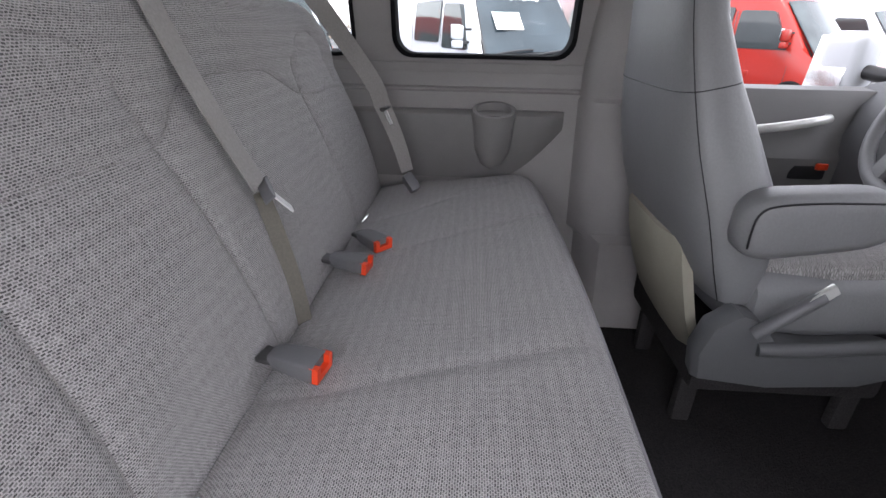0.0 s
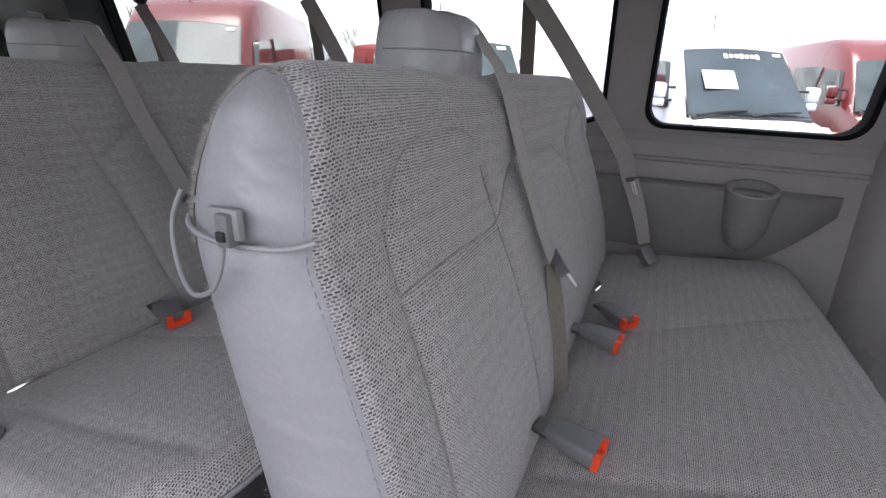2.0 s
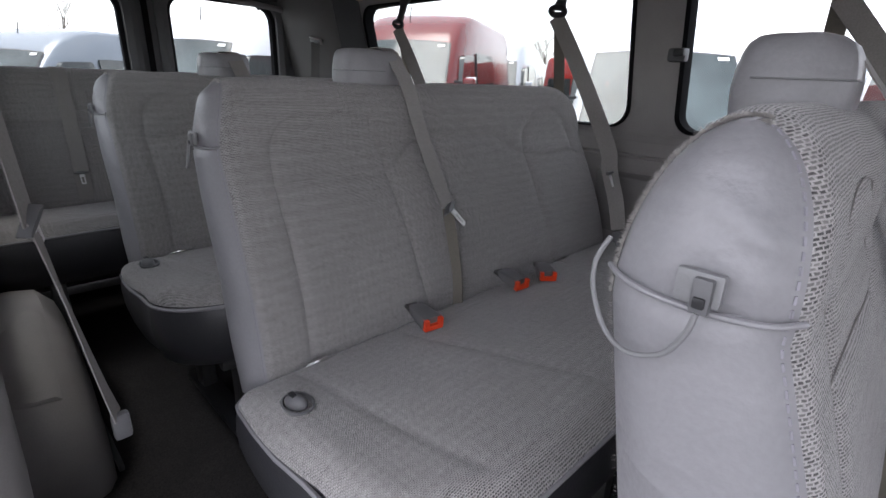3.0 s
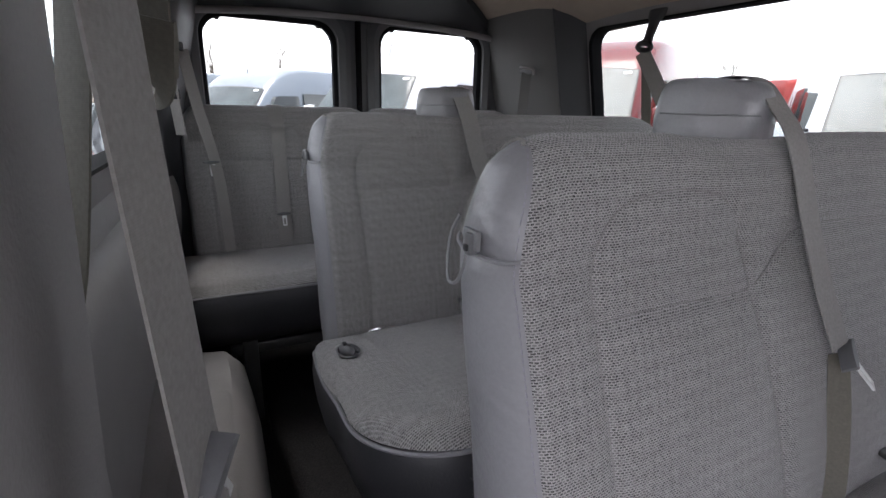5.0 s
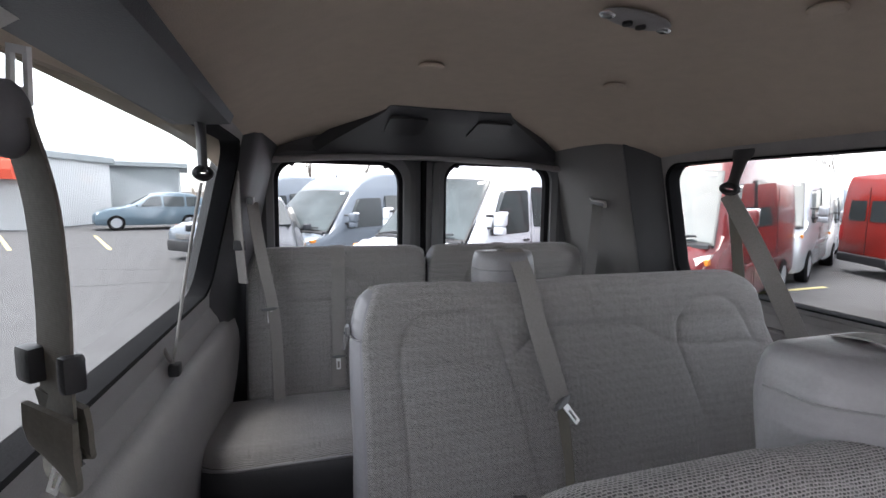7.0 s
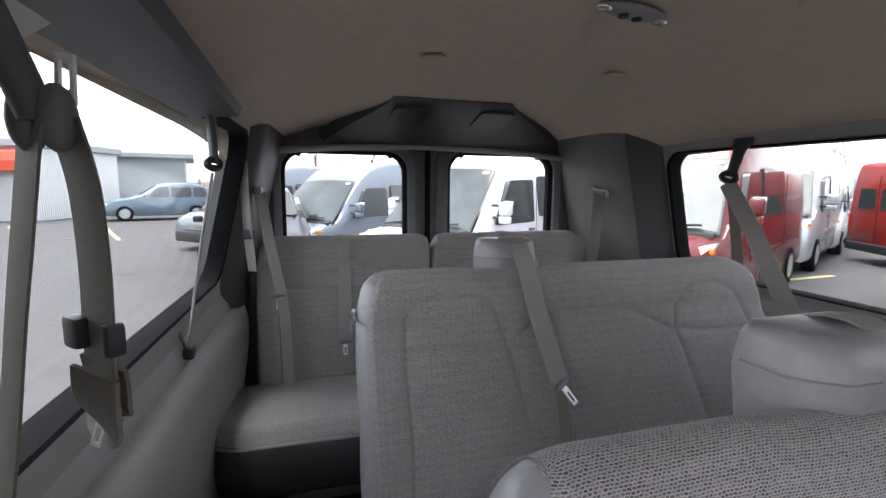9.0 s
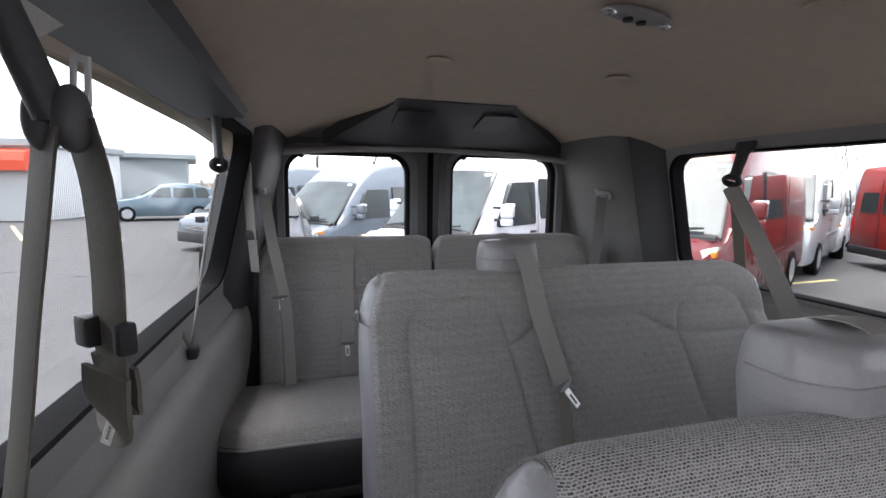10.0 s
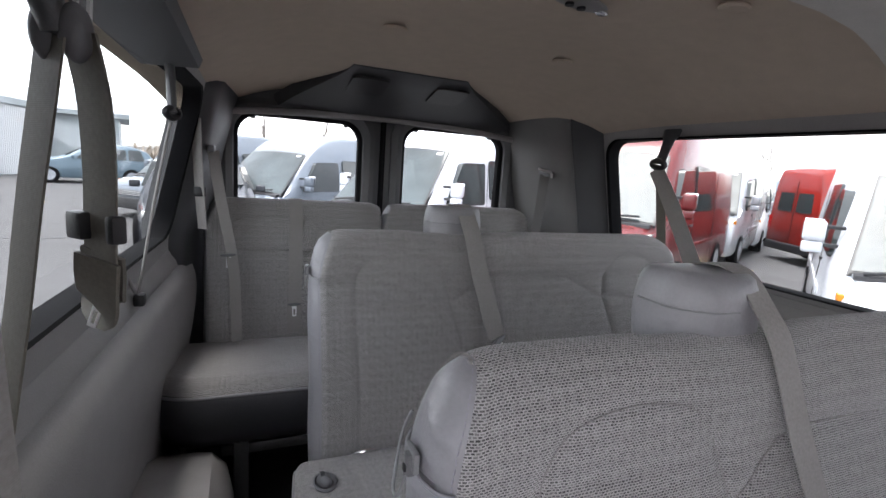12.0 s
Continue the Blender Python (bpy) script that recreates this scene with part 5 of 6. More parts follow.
bm = bmesh.new()
box(bm, (0.012, 0.055, 0.022), (SX + 0.316, 0.872, 0.515), 0.004, 2, Euler((0.72, 0, 0)).to_matrix())
part("lever_tip", bm, LAMP_CLEAR, shield, "pale lever end")
bm = bmesh.new()
tube(bm, [(SX + 0.297, 0.80, 0.385), (SX + 0.305, 0.86, 0.392), (SX + 0.305, 0.98, 0.402), (SX + 0.298, 1.05, 0.405)], 0.014, 10)
part("slide_lever", bm, TRIM_DARK, shield)
bm = bmesh.new()
box(bm, (0.42, 0.46, 0.14), (SX, 0.97, 0.27), 0.02)
part("seat_box", bm, CARPET, seat, "black seat base")
# legs in carpet black, so the shade under the seat is in their colour
for y in (0.73, 1.15):
    for dx in (-0.20, 0.20):
        bm = bmesh.new()
        box(bm, (0.03, 0.05, 0.17), (SX + dx * 0.7, y + 0.05, FLOOR + 0.085), 0.008)
        part("leg", bm, CARPET, seat)
# lower back flap; the sunlight on it is mixed into its beige
bm = bmesh.new()
loops = []
for y, z, w in ((0.650, 0.545, 0.16), (0.652, 0.52, 0.18), (0.668, 0.45, 0.19), (0.690, 0.38, 0.19), (0.722, 0.31, 0.185), (0.75, 0.27, 0.18)):
    loops.append([(SX + a * w, y + 0.012 * b + 0.02 * abs(a) ** 4, z) for a, b in ((-1, -1), (-0.6, -1.2), (0, -1.3), (0.6, -1.2), (1, -1), (1, 1), (0, 1), (-1, 1))])
loft(bm, loops)
part("back_flap", bm, FLAP, seat, "beige cloth flap under the backrest, paled as if sunlit")

# steering wheel
sw = thing("steering_wheel", "grey steering wheel with control buttons", "steering wheel", at=pose(0.03, 0.14, 0))
WM = pose(-0.45, 1.17, 0.765, 62, 0, 0)
bm = bmesh.new()
loops = []
for k in range(49):
    a = 2 * math.pi * k / 48
    c = Vector((0.19 * math.cos(a), 0.19 * math.sin(a), 0))
    n = Vector((math.cos(a), math.sin(a), 0))
    loops.append([WM @ (c + 0.016 * (math.cos(t) * n + math.sin(t) * Vector((0, 0, 1)))) for t in [2 * math.pi * j / 10 for j in range(10)]])
loft(bm, loops, cap=False)
part("rim", bm, VINYL_DARK, sw, "dark grey steering wheel rim")
bm = bmesh.new()
box(bm, (0.18, 0.15, 0.05), WM.translation, 0.03, 3, WM.to_3x3())
part("hub", bm, VINYL, sw, "grey hub pad")
for dx, dy in ((-0.13, 0.0), (0.13, 0.0), (-0.075, -0.12), (0.075, -0.12)):
    bm = bmesh.new()
    box(bm, (0.10 if dy == 0 else 0.04, 0.035 if dy == 0 else 0.12, 0.02), WM @ Vector((dx, dy, 0)), 0.008, 2, WM.to_3x3())
    part("spoke", bm, VINYL_DARK, sw)
for dx in (0.11, 0.135):
    bm = bmesh.new()
    cyl(bm, 0.014, 0.012, WM @ Matrix.Translation((dx, -0.05, 0.014)), 16)
    part("button", bm, BLACK, sw)
bm = bmesh.new()
tube(bm, [WM @ Vector((0, 0, -0.02)), WM @ Vector((0, -0.02, -0.2)), (-0.45, 1.45, 0.56)], 0.03, 12)
part("column", bm, BLACK, sw)
# dashboard
bm = bmesh.new()
loops = []
for x in (-0.86, -0.80, -0.3, 0.0, 0.4, 0.86):
    loops.append([(x, 1.60, 0.30), (x, 1.40, 0.30), (x, 1.33, 0.45), (x, 1.32, 0.62), (x, 1.36, 0.74), (x, 1.42, 0.79), (x, 1.60, 0.82)])
loft(bm, loops)
solid("dashboard", bm, TRIM_DARK, "dark grey moulded dashboard", "dashboard", "structure")

# driver's door
door = thing("driver_door", "closed grey driver's door with a pull handle", "door", at=pose(0.06, 0.09, 0))
bm = bmesh.new()
loops = []
for y in (0.70, 0.74, 1.0, 1.3, 1.58):
    e = 0.0 if 0.72 < y < 1.5 else 0.02
    loops.append([(-0.93, y, 0.12), (-0.82 - e, y, 0.14), (-0.81 - e, y, 0.5), (-0.795 - e, y, 0.60), (-0.835, y, 0.66), (-0.845, y, 0.745), (-0.86, y, 0.775), (-0.93, y, 0.78)])
loft(bm, loops)
part("door_panel", bm, TRIM_MID, door, "grey moulded door panel")
bm = bmesh.new()
tube(bm, [(-0.835, 0.92, 0.665), (-0.80, 0.96, 0.672), (-0.785, 1.06, 0.69), (-0.80, 1.16, 0.705), (-0.835, 1.19, 0.705)], 0.013, 10)
part("pull_handle", bm, LAMP_CLEAR, door, "pale grey pull handle")
bm = bmesh.new()
box(bm, (0.02, 0.10, 0.06), (-0.808, 1.16, 0.57), 0.01)
inner = part("handle_bezel", bm, BLACK, door, "black door latch bezel")
bm = bmesh.new()
box(bm, (0.02, 0.03, 0.018), (-0.797, 1.19, 0.58), 0.004)
part("lock_button", bm, RED_BUTTON, inner, "red lock tab")
bm = bmesh.new()
box(bm, (0.012, 0.30, 0.16), (-0.815, 1.22, 0.52), 0.02)
part("map_pocket", bm, TRIM_DARK, door)
# A pillar and mirror
bm = bmesh.new()
tube(bm, [(-0.87, 1.58, 0.76), (-0.82, 1.40, 1.05), (-0.76, 1.22, 1.36)], 0.035, 12)
solid("trim", bm, TRIM_DARK, "dark grey windscreen pillar trim", "pillar trim", "structure")
mir = thing("wing_mirror", "large pale wing mirror outside the driver's door", "mirror", at=pose(0.06, 0.12, 0.03))
bm = bmesh.new()
box(bm, (0.15, 0.09, 0.19), (-1.16, 1.385, 0.80), 0.035, 4, Euler((0, 0, 0.25)).to_matrix())
part("shell", bm, WHITE_PAINT, mir, "pale mirror shell")
bm = bmesh.new()
box(bm, (0.13, 0.006, 0.165), (-1.172, 1.340, 0.80), 0.002, 2, Euler((-0.12, 0, 0.25)).to_matrix())
part("mirror_glass", bm, STEEL, mir, "bright mirror glass")
bm = bmesh.new()
tube(bm, [(-1.10, 1.40, 0.78), (-1.0, 1.43, 0.77), (-0.92, 1.46, 0.77)], 0.022, 10)
part("arm", bm, BLACK, mir)

# ---- outside ----
bm = bmesh.new()
n = 40
def gz(i):
    u = i / n * 2 - 1
    return math.copysign(abs(u) ** 3, u) * 900
vs = [[bm.verts.new((gz(i), gz(j), GROUND)) for j in range(n + 1)] for i in range(n + 1)]
for i in range(n):
    for j in range(n):
        bm.faces.new((vs[i][j], vs[i + 1][j], vs[i + 1][j + 1], vs[i][j + 1]))
solid("ground", bm, ASPHALT, "worn grey asphalt of a parking lot", "ground", "structure", False)
rnd = random.Random(11)
for (x0, y0, x1, y1) in ((8.15, -16.9, 10.86, -22.1), (5.63, -16.6, 7.67, -21.6), (1.2, -20, 2.0, -23), (-9.6, -7.2, -4.6, -6.9), (-10, -10.2, -5, -9.9), (9.4, -14.5, 10.2, -17.5)):
    bm = bmesh.new()
    d = Vector((x1 - x0, y1 - y0, 0))
    box(bm, (d.length, 0.11, 0.006), ((x0 + x1) / 2, (y0 + y1) / 2, GROUND + 0.004), 0, 1, d.to_track_quat("X", "Z").to_matrix())
    solid("parking_line", bm, LINE_PAINT, "faded yellow parking line on the asphalt", "parking line", "structure", False, "parking lines")
bm = bmesh.new()
for k in range(16):
    x, y = rnd.uniform(0.5, 12), rnd.uniform(-22, -3)
    a = rnd.uniform(-0.4, 0.4)
    for s in range(rnd.randint(4, 9)):
        a += rnd.uniform(-0.6, 0.6)
        L = rnd.uniform(0.3, 0.9)
        box(bm, (L, 0.03, 0.003), (x + L / 2 * math.cos(a), y + L / 2 * math.sin(a), GROUND + 0.003), 0, 1, Euler((0, 0, a)).to_matrix())
        x, y = x + L * math.cos(a), y + L * math.sin(a)
tagged(solid("asphalt_cracks", bm, TAR, "dark cracks in the asphalt", "cracks", "stuff", False))


def wheel(parent, x, y, r=0.34, side=1):
    bm = bmesh.new()
    loops = []
    for dx, rr in ((-0.11, r * 0.72), (-0.115, r * 0.9), (-0.08, r), (0.08, r), (0.115, r * 0.9), (0.11, r * 0.72)):
        loops.append([(x + dx, y + rr * math.cos(t), r + rr * math.sin(t)) for t in [2 * math.pi * k / 28 for k in range(28)]])
    loft(bm, loops)
    w = part("wheel", bm, RUBBER, parent, "black tyre")
    bm = bmesh.new()
    cyl(bm, r * 0.62, 0.03, Matrix.Translation((x + side * 0.10, y, r)) @ pose(0, 0, 0, 0, 90, 0), 24, r * 0.55)
    part("rim", bm, SILVER_PAINT, w, "silver wheel rim")


def body_loft(sections, half, mat, name, parent, label=""):
    """A vehicle body: sections (y, low, shoulder, top, tuck) swept from front to rear, half its half width."""
    bm = bmesh.new()
    loops = []
    for y, low, sh, top, wl, wt in sections:
        row = []
        for s in (1, -1):
            pts = [(wl * 0.94, low), (wl, low + 0.10), (wl, (low + sh) / 2), (wl * 0.99, sh), (wl * 0.5 + wt * 0.5, (sh + top) / 2 + 0.02), (wt, top - 0.10), (wt * 0.93, top - 0.03), (wt * 0.75, top), (wt * 0.3, top + 0.012)]
            row += [(s * x, y, z) for x, z in (pts if s > 0 else pts[::-1])]
        loops.append(row)
    loft(bm, loops)
    return part(name, bm, mat, parent, label)


def quad_patch(parent, name, corners, mat, label="", inset=0.012, thick=0.02):
    bm = bmesh.new()
    c = [Vector(p) for p in corners]
    n = (c[1] - c[0]).cross(c[3] - c[0]).normalized()
    ring = []
    for i in range(4):
        a, b, d = c[i - 1], c[i], c[(i + 1) % 4]
        for k in range(5):
            t = k / 4
            p0 = b + (a - b).normalized() * 0.07
            p1 = b + (d - b).normalized() * 0.07
            ring.append((p0 * (1 - t) + b * t) * (1 - t) + (b * (1 - t) + p1 * t) * t)
    loft(bm, [[p - n * thick for p in ring], [p + n * inset for p in ring]])
    return part(name, bm, mat, parent, label)


def pillar_glass(v, name, corners, mat, label, bow, proud):
    """A bowed pane with rounded corners and a black border; corners run from the lower right round to the upper right."""
    a, b, c, d = [Vector(p) for p in corners]
    nrm = (b - a).cross(d - a).normalized()
    if nrm.z < 0:
        nrm = -nrm

    def sheet(scale, lift):
        bm = bmesh.new()
        grid = []
        for i in range(11):
            t = 0.5 + (i / 10 - 0.5) * scale
            row = []
            for j in range(21):
                u = 0.5 + (j / 20 - 0.5) * (scale if scale == 1 else 1 - (1 - scale) * 0.55)
                p = a.lerp(b, u).lerp(d.lerp(c, u), t)
                row.append(p + nrm * (bow * (1 - (2 * u - 1) ** 2) + lift))
            grid.append(row)
        rows = loft(bm, grid, closed=False)
        low = [[p - nrm * 0.05 for p in r] for r in grid]
        loft(bm, low, closed=False)
        return bm

    rim = part(name, sheet(1.0, proud), BLACK, v, "black border of the glass")
    part("glass", sheet(0.955, proud + 0.006), mat, rim, label)
    return rim


def tall_van(at, yaw, paint, label, sign=False, sheet=False, roof=2.62, low=1.0):
    """A high-roofed panel van; its nose points to +y before it is turned."""
    v = thing("van", label, "van", "parked vans")
    secs = [(2.94, 0.40, 0.70, 0.78, 0.70, 0.58), (2.90, 0.30, 0.78, 0.92, 0.84, 0.74), (2.80, 0.26, 0.86, 1.00, 0.92, 0.82), (2.62, 0.26, 0.93, 1.07, 0.97, 0.86), (2.35, 0.26, 0.98, 1.12, 1.00, 0.88), (2.15, 0.26, 1.03, 1.18, 1.01, 0.90), (1.95, 0.26, 1.09, 1.40, 1.015, 0.89), (1.75, 0.26, 1.15, 1.64, 1.02, 0.88), (1.42, 0.26, 1.22, 2.04, 1.02, 0.86), (1.25, 0.26, 1.25, 2.22, 1.02, 0.845), (1.05, 0.26, 1.27, 2.38, 1.02, 0.84), (0.7, 0.26, 1.28, roof - 0.08, 1.02, 0.84), (0.3, 0.26, 1.28, roof - 0.01, 1.02, 0.85), (-0.2, 0.26, 1.28, roof, 1.02, 0.86), (-2.6, 0.28, 1.28, roof, 1.02, 0.86), (-2.92, 0.30, 1.26, roof - 0.05, 1.00, 0.84), (-2.98, 0.40, 1.2, roof - 0.2, 0.95, 0.8)]
    body_loft(secs, 1.0, paint, "body", v)
    pillar_glass(v, "windscreen", [(0.90, 2.16, 1.16), (-0.90, 2.16, 1.16), (-0.76, 1.36, 2.10), (0.76, 1.36, 2.10)], SCREEN_DARK if sign else SCREEN, "dark windscreen, sky reflection blotched into its colour", 0.06, 0.012)
    bm = bmesh.new()
    loft(bm, [[(x, 2.19 + 0.05 * (1 - (x / 0.86) ** 2), 1.128), (x, 2.26 + 0.05 * (1 - (x / 0.86) ** 2), 1.125), (x, 2.25 + 0.05 * (1 - (x / 0.86) ** 2), 1.165), (x, 2.18 + 0.05 * (1 - (x / 0.86) ** 2), 1.185)] for x in [-0.86 + 1.72 * k / 16 for k in range(17)]])
    part("cowl", bm, BLACK, v, "black plastic cowl below the glass")
    for s in (1, -1):
        q = [(s * 0.995, 1.72, 1.24), (s * 0.985, 0.62, 1.24), (s * 0.925, 0.62, 1.96), (s * 0.940, 1.30, 1.94)]
        quad_patch(v, "door_window", q if s < 0 else q[::-1], CAR_GLASS, "dark door window", 0.03, 0.06)
        q = [(s * 0.99, 0.48, 1.32), (s * 0.99, -0.9, 1.32), (s * 0.925, -0.9, 2.02), (s * 0.925, 0.48, 2.02)]
        quad_patch(v, "side_window", q if s < 0 else q[::-1], CAR_GLASS, "dark side window", 0.03, 0.06)
        bm = bmesh.new()
        box(bm, (0.18, 0.12, 0.22), (s * 1.16, 1.70, 1.50), 0.05, 3)
        mir = part("wing_mirror", bm, paint, v, "painted wing mirror")
        bm = bmesh.new()
        box(bm, (0.17, 0.11, 0.12), (s * 1.16, 1.70, 1.33), 0.035, 3)
        part("lower_mirror", bm, paint, mir)
        for z in (1.36, 1.55):
            bm = bmesh.new()
            box(bm, (0.20, 0.05, 0.04), (s * 1.03, 1.71, z), 0.012)
            part("mirror_arm", bm, BLACK, mir)
        bm = bmesh.new()
        box(bm, (0.15, 0.006, 0.20), (s * 1.17, 1.632, 1.52), 0.002)
        part("mirror_glass", bm, STEEL, mir)
        # headlight swept up the wing
        bm = bmesh.new()
        loft(bm, [[(s * x, y + dy, z) for x, y, z in ((0.50, 2.86, 0.80), (0.80, 2.80, 0.82), (0.94, 2.62, 0.94), (0.95, 2.40, 1.08), (0.86, 2.50, 1.06), (0.66, 2.74, 0.97), (0.52, 2.84, 0.90))] for dy in (-0.08, 0.045)])
        hl = part("headlight", bm, LAMP_CLEAR, v, "clear headlight")
        bm = bmesh.new()
        cyl(bm, 0.065, 0.03, Matrix.Translation((s * 0.70, 2.835, 0.87)) @ pose(0, 0, 0, 70), 20)
        part("reflector", bm, STEEL, hl)
        bm = bmesh.new()
        box(bm, (0.05, 0.12, 0.07), (s * 0.945, 2.56, 1.0), 0.012)
        part("indicator", bm, LAMP_AMBER, hl, "amber indicator")
        bm = bmesh.new()
        box(bm, (0.14, 0.05, 0.42), (s * 0.90, -2.97, 1.05), 0.03)
        part("tail_light", bm, LAMP_RED, v, "red tail light")
        wheel(v, s * 0.93, 1.95, 0.35, s)
        wheel(v, s * 0.93, -1.75, 0.35, s)
        bm = bmesh.new()
        box(bm, (0.03, 3.4, 0.10), (s * 1.02, -0.6, 0.78), 0.012)
        part("rub_strip", bm, paint, v)
        for y in (0.56, -1.05, 1.80):
            bm = bmesh.new()
            box(bm, (0.008, 0.012, 1.7 if y < 1 else 0.75), (s * 1.015, y, 1.1 if y < 1 else 0.80), 0.002, 1, Euler((0, s * -0.04, 0)).to_matrix())
            part("door_gap", bm, BLACK, v)
        bm = bmesh.new()
        box(bm, (0.03, 0.16, 0.035), (s * 1.025, 0.72, 1.12), 0.01)
        part("door_handle", bm, BLACK, v)
    # rear doors
    for s in (1, -1):
        q = [(s * 0.08, -2.975, 1.40), (s * 0.66, -2.975, 1.40), (s * 0.62, -2.955, 2.1), (s * 0.08, -2.955, 2.1)]
        quad_patch(v, "rear_window", q[::-1] if s < 0 else q, CAR_GLASS, "dark rear window", 0.02, 0.05)
    bm = bmesh.new()
    box(bm, (0.012, 0.01, 1.9), (0, -2.985, 1.3), 0.002)
    part("rear_door_gap", bm, BLACK, v)
    bm = bmesh.new()
    box(bm, (1.7, 0.14, 0.22), (0, -3.0, 0.42), 0.04, 3)
    part("rear_bumper", bm, BLACK, v, "black rear bumper")
    bm = bmesh.new()
    box(bm, (1.62, 0.18, 0.34), (0, 2.88, 0.44), 0.06, 3)
    part("bumper", bm, BLACK if paint is not WHITE_PAINT else SILVER_PAINT, v, "plastic front bumper")
    bm = bmesh.new()
    box(bm, (0.90, 0.06, 0.17), (0, 2.925, 0.72), 0.03, 3)
    g = part("grille", bm, BLACK, v, "black grille")
    for k in range(3):
        bm = bmesh.new()
        box(bm, (0.84, 0.02, 0.014), (0, 2.96, 0.675 + 0.045 * k), 0.004)
        part("grille_bar", bm, STEEL, g)
    for x0 in (0.80, 0.02):
        bm = bmesh.new()
        tube(bm, [(x0, 2.235, 1.19), (x0 - 0.35, 2.215, 1.245), (x0 - 0.72, 2.19, 1.27)], 0.016, 6)
        part("wiper", bm, BLACK, v, "black wiper")
    R = Matrix.Rotation(radians(-49.6), 3, "X")

    def on_glass(x, h, lift):
        """A place on the bowed windscreen, h up the slope from 0 to 1."""
        w = 0.90 - 0.14 * h
        return Vector((x, 2.16 - 0.80 * h, 1.16 + 0.94 * h)) + R @ Vector((0, 0, 0.06 * (1 - (x / w) ** 2) + 0.020 + lift))
    if sheet:
        bm = bmesh.new()
        box(bm, (0.48, 0.34, 0.004), on_glass(0.36, 0.50, 0.016), 0, 1, R)
        sh = part("notice_sheet", bm, PAPER, v, "white paper notice behind the glass", False)
        for k, (w, hgt, dy) in enumerate(((0.46, 0.035, -0.145), (0.44, 0.010, 0.15))):
            bm = bmesh.new()
            box(bm, (w, hgt, 0.005), on_glass(0.36, 0.50, 0.019) + R @ Vector((0, dy, 0)), 0, 1, R)
            part("printed_bar", bm, PRINT, sh, "faded printed line", False)
    if sign:
        bm = bmesh.new()
        for k in range(7):
            box(bm, (0.055, 0.085 if k in (0, 3, 6) else 0.06, 0.006), on_glass(0.18 - 0.08 * k, 0.87, 0.002), 0, 1, R)
        part("banner_marks", bm, LETTER, v, "white plain marks on the windscreen", False)
    bm = bmesh.new()
    box(bm, (0.13, 0.05, 0.004), on_glass(-0.62, 0.93, 0.002), 0, 1, R)
    part("glass_sticker", bm, PAPER, v, "", False)
    bm = bmesh.new()
    tube(bm, [(0.1, 0.9, roof - 0.16), (0.1, 0.84, roof + 0.06)], 0.010, 6)
    part("aerial", bm, BLACK, v)
    v.matrix_basis = pose(at[0], at[1], GROUND, 0, 0, yaw) @ Matrix.Diagonal((1, 1, low, 1))
    return v


def car(at, yaw, paint, label):
    c = thing("car", label, "car", "parked cars")
    body_loft([(2.25, 0.35, 0.55, 0.62, 0.62, 0.5), (2.15, 0.25, 0.66, 0.76, 0.80, 0.66), (1.7, 0.22, 0.80, 0.92, 0.89, 0.74), (1.1, 0.22, 0.88, 1.02, 0.91, 0.78), (0.75, 0.22, 0.92, 1.18, 0.92, 0.76), (0.1, 0.22, 0.95, 1.58, 0.92, 0.66), (-0.6, 0.22, 0.97, 1.66, 0.92, 0.66), (-1.5, 0.22, 0.98, 1.60, 0.92, 0.66), (-2.0, 0.25, 0.98, 1.42, 0.90, 0.66), (-2.22, 0.32, 0.95, 1.15, 0.86, 0.70), (-2.28, 0.42, 0.85, 0.95, 0.78, 0.66)], 0.92, paint, "body", c)
    quad_patch(c, "windscreen", [(0.70, 0.86, 1.10), (-0.70, 0.86, 1.10), (-0.58, 0.14, 1.52), (0.58, 0.14, 1.52)], CAR_GLASS, "dark windscreen", 0.05, 0.05)
    for s in (1, -1):
        for a, b, a2, b2 in ((0.55, -0.28, 0.12, -0.28), (-0.36, -1.18, -0.36, -1.18), (-1.26, -1.85, -1.26, -1.72)):
            q = [(s * 0.895, a, 1.02), (s * 0.895, b, 1.02), (s * 0.735, b2, 1.46), (s * 0.735, a2, 1.46)]
            quad_patch(c, "side_window", q if s < 0 else q[::-1], CAR_GLASS, "dark side window", 0.03, 0.05)
        wheel(c, s * 0.84, 1.42, 0.33, s)
        wheel(c, s * 0.84, -1.35, 0.33, s)
        bm = bmesh.new()
        box(bm, (0.30, 0.12, 0.14), (s * 0.66, 2.05, 0.70), 0.04, 3)
        part("headlight", bm, LAMP_CLEAR, c, "clear headlight")
        bm = bmesh.new()
        box(bm, (0.16, 0.10, 0.22), (s * 0.78, -2.16, 0.98), 0.04, 3)
        part("tail_light", bm, LAMP_RED, c)
        bm = bmesh.new()
        box(bm, (0.16, 0.10, 0.12), (s * 1.0, 0.66, 1.08), 0.03, 3)
        part("wing_mirror", bm, paint, c)
    bm = bmesh.new()
    box(bm, (0.9, 0.06, 0.2), (0, 2.2, 0.52), 0.03, 3)
    part("grille", bm, BLACK, c, "black grille")
    c.matrix_basis = pose(at[0], at[1], GROUND, 0, 0, yaw)
    return c


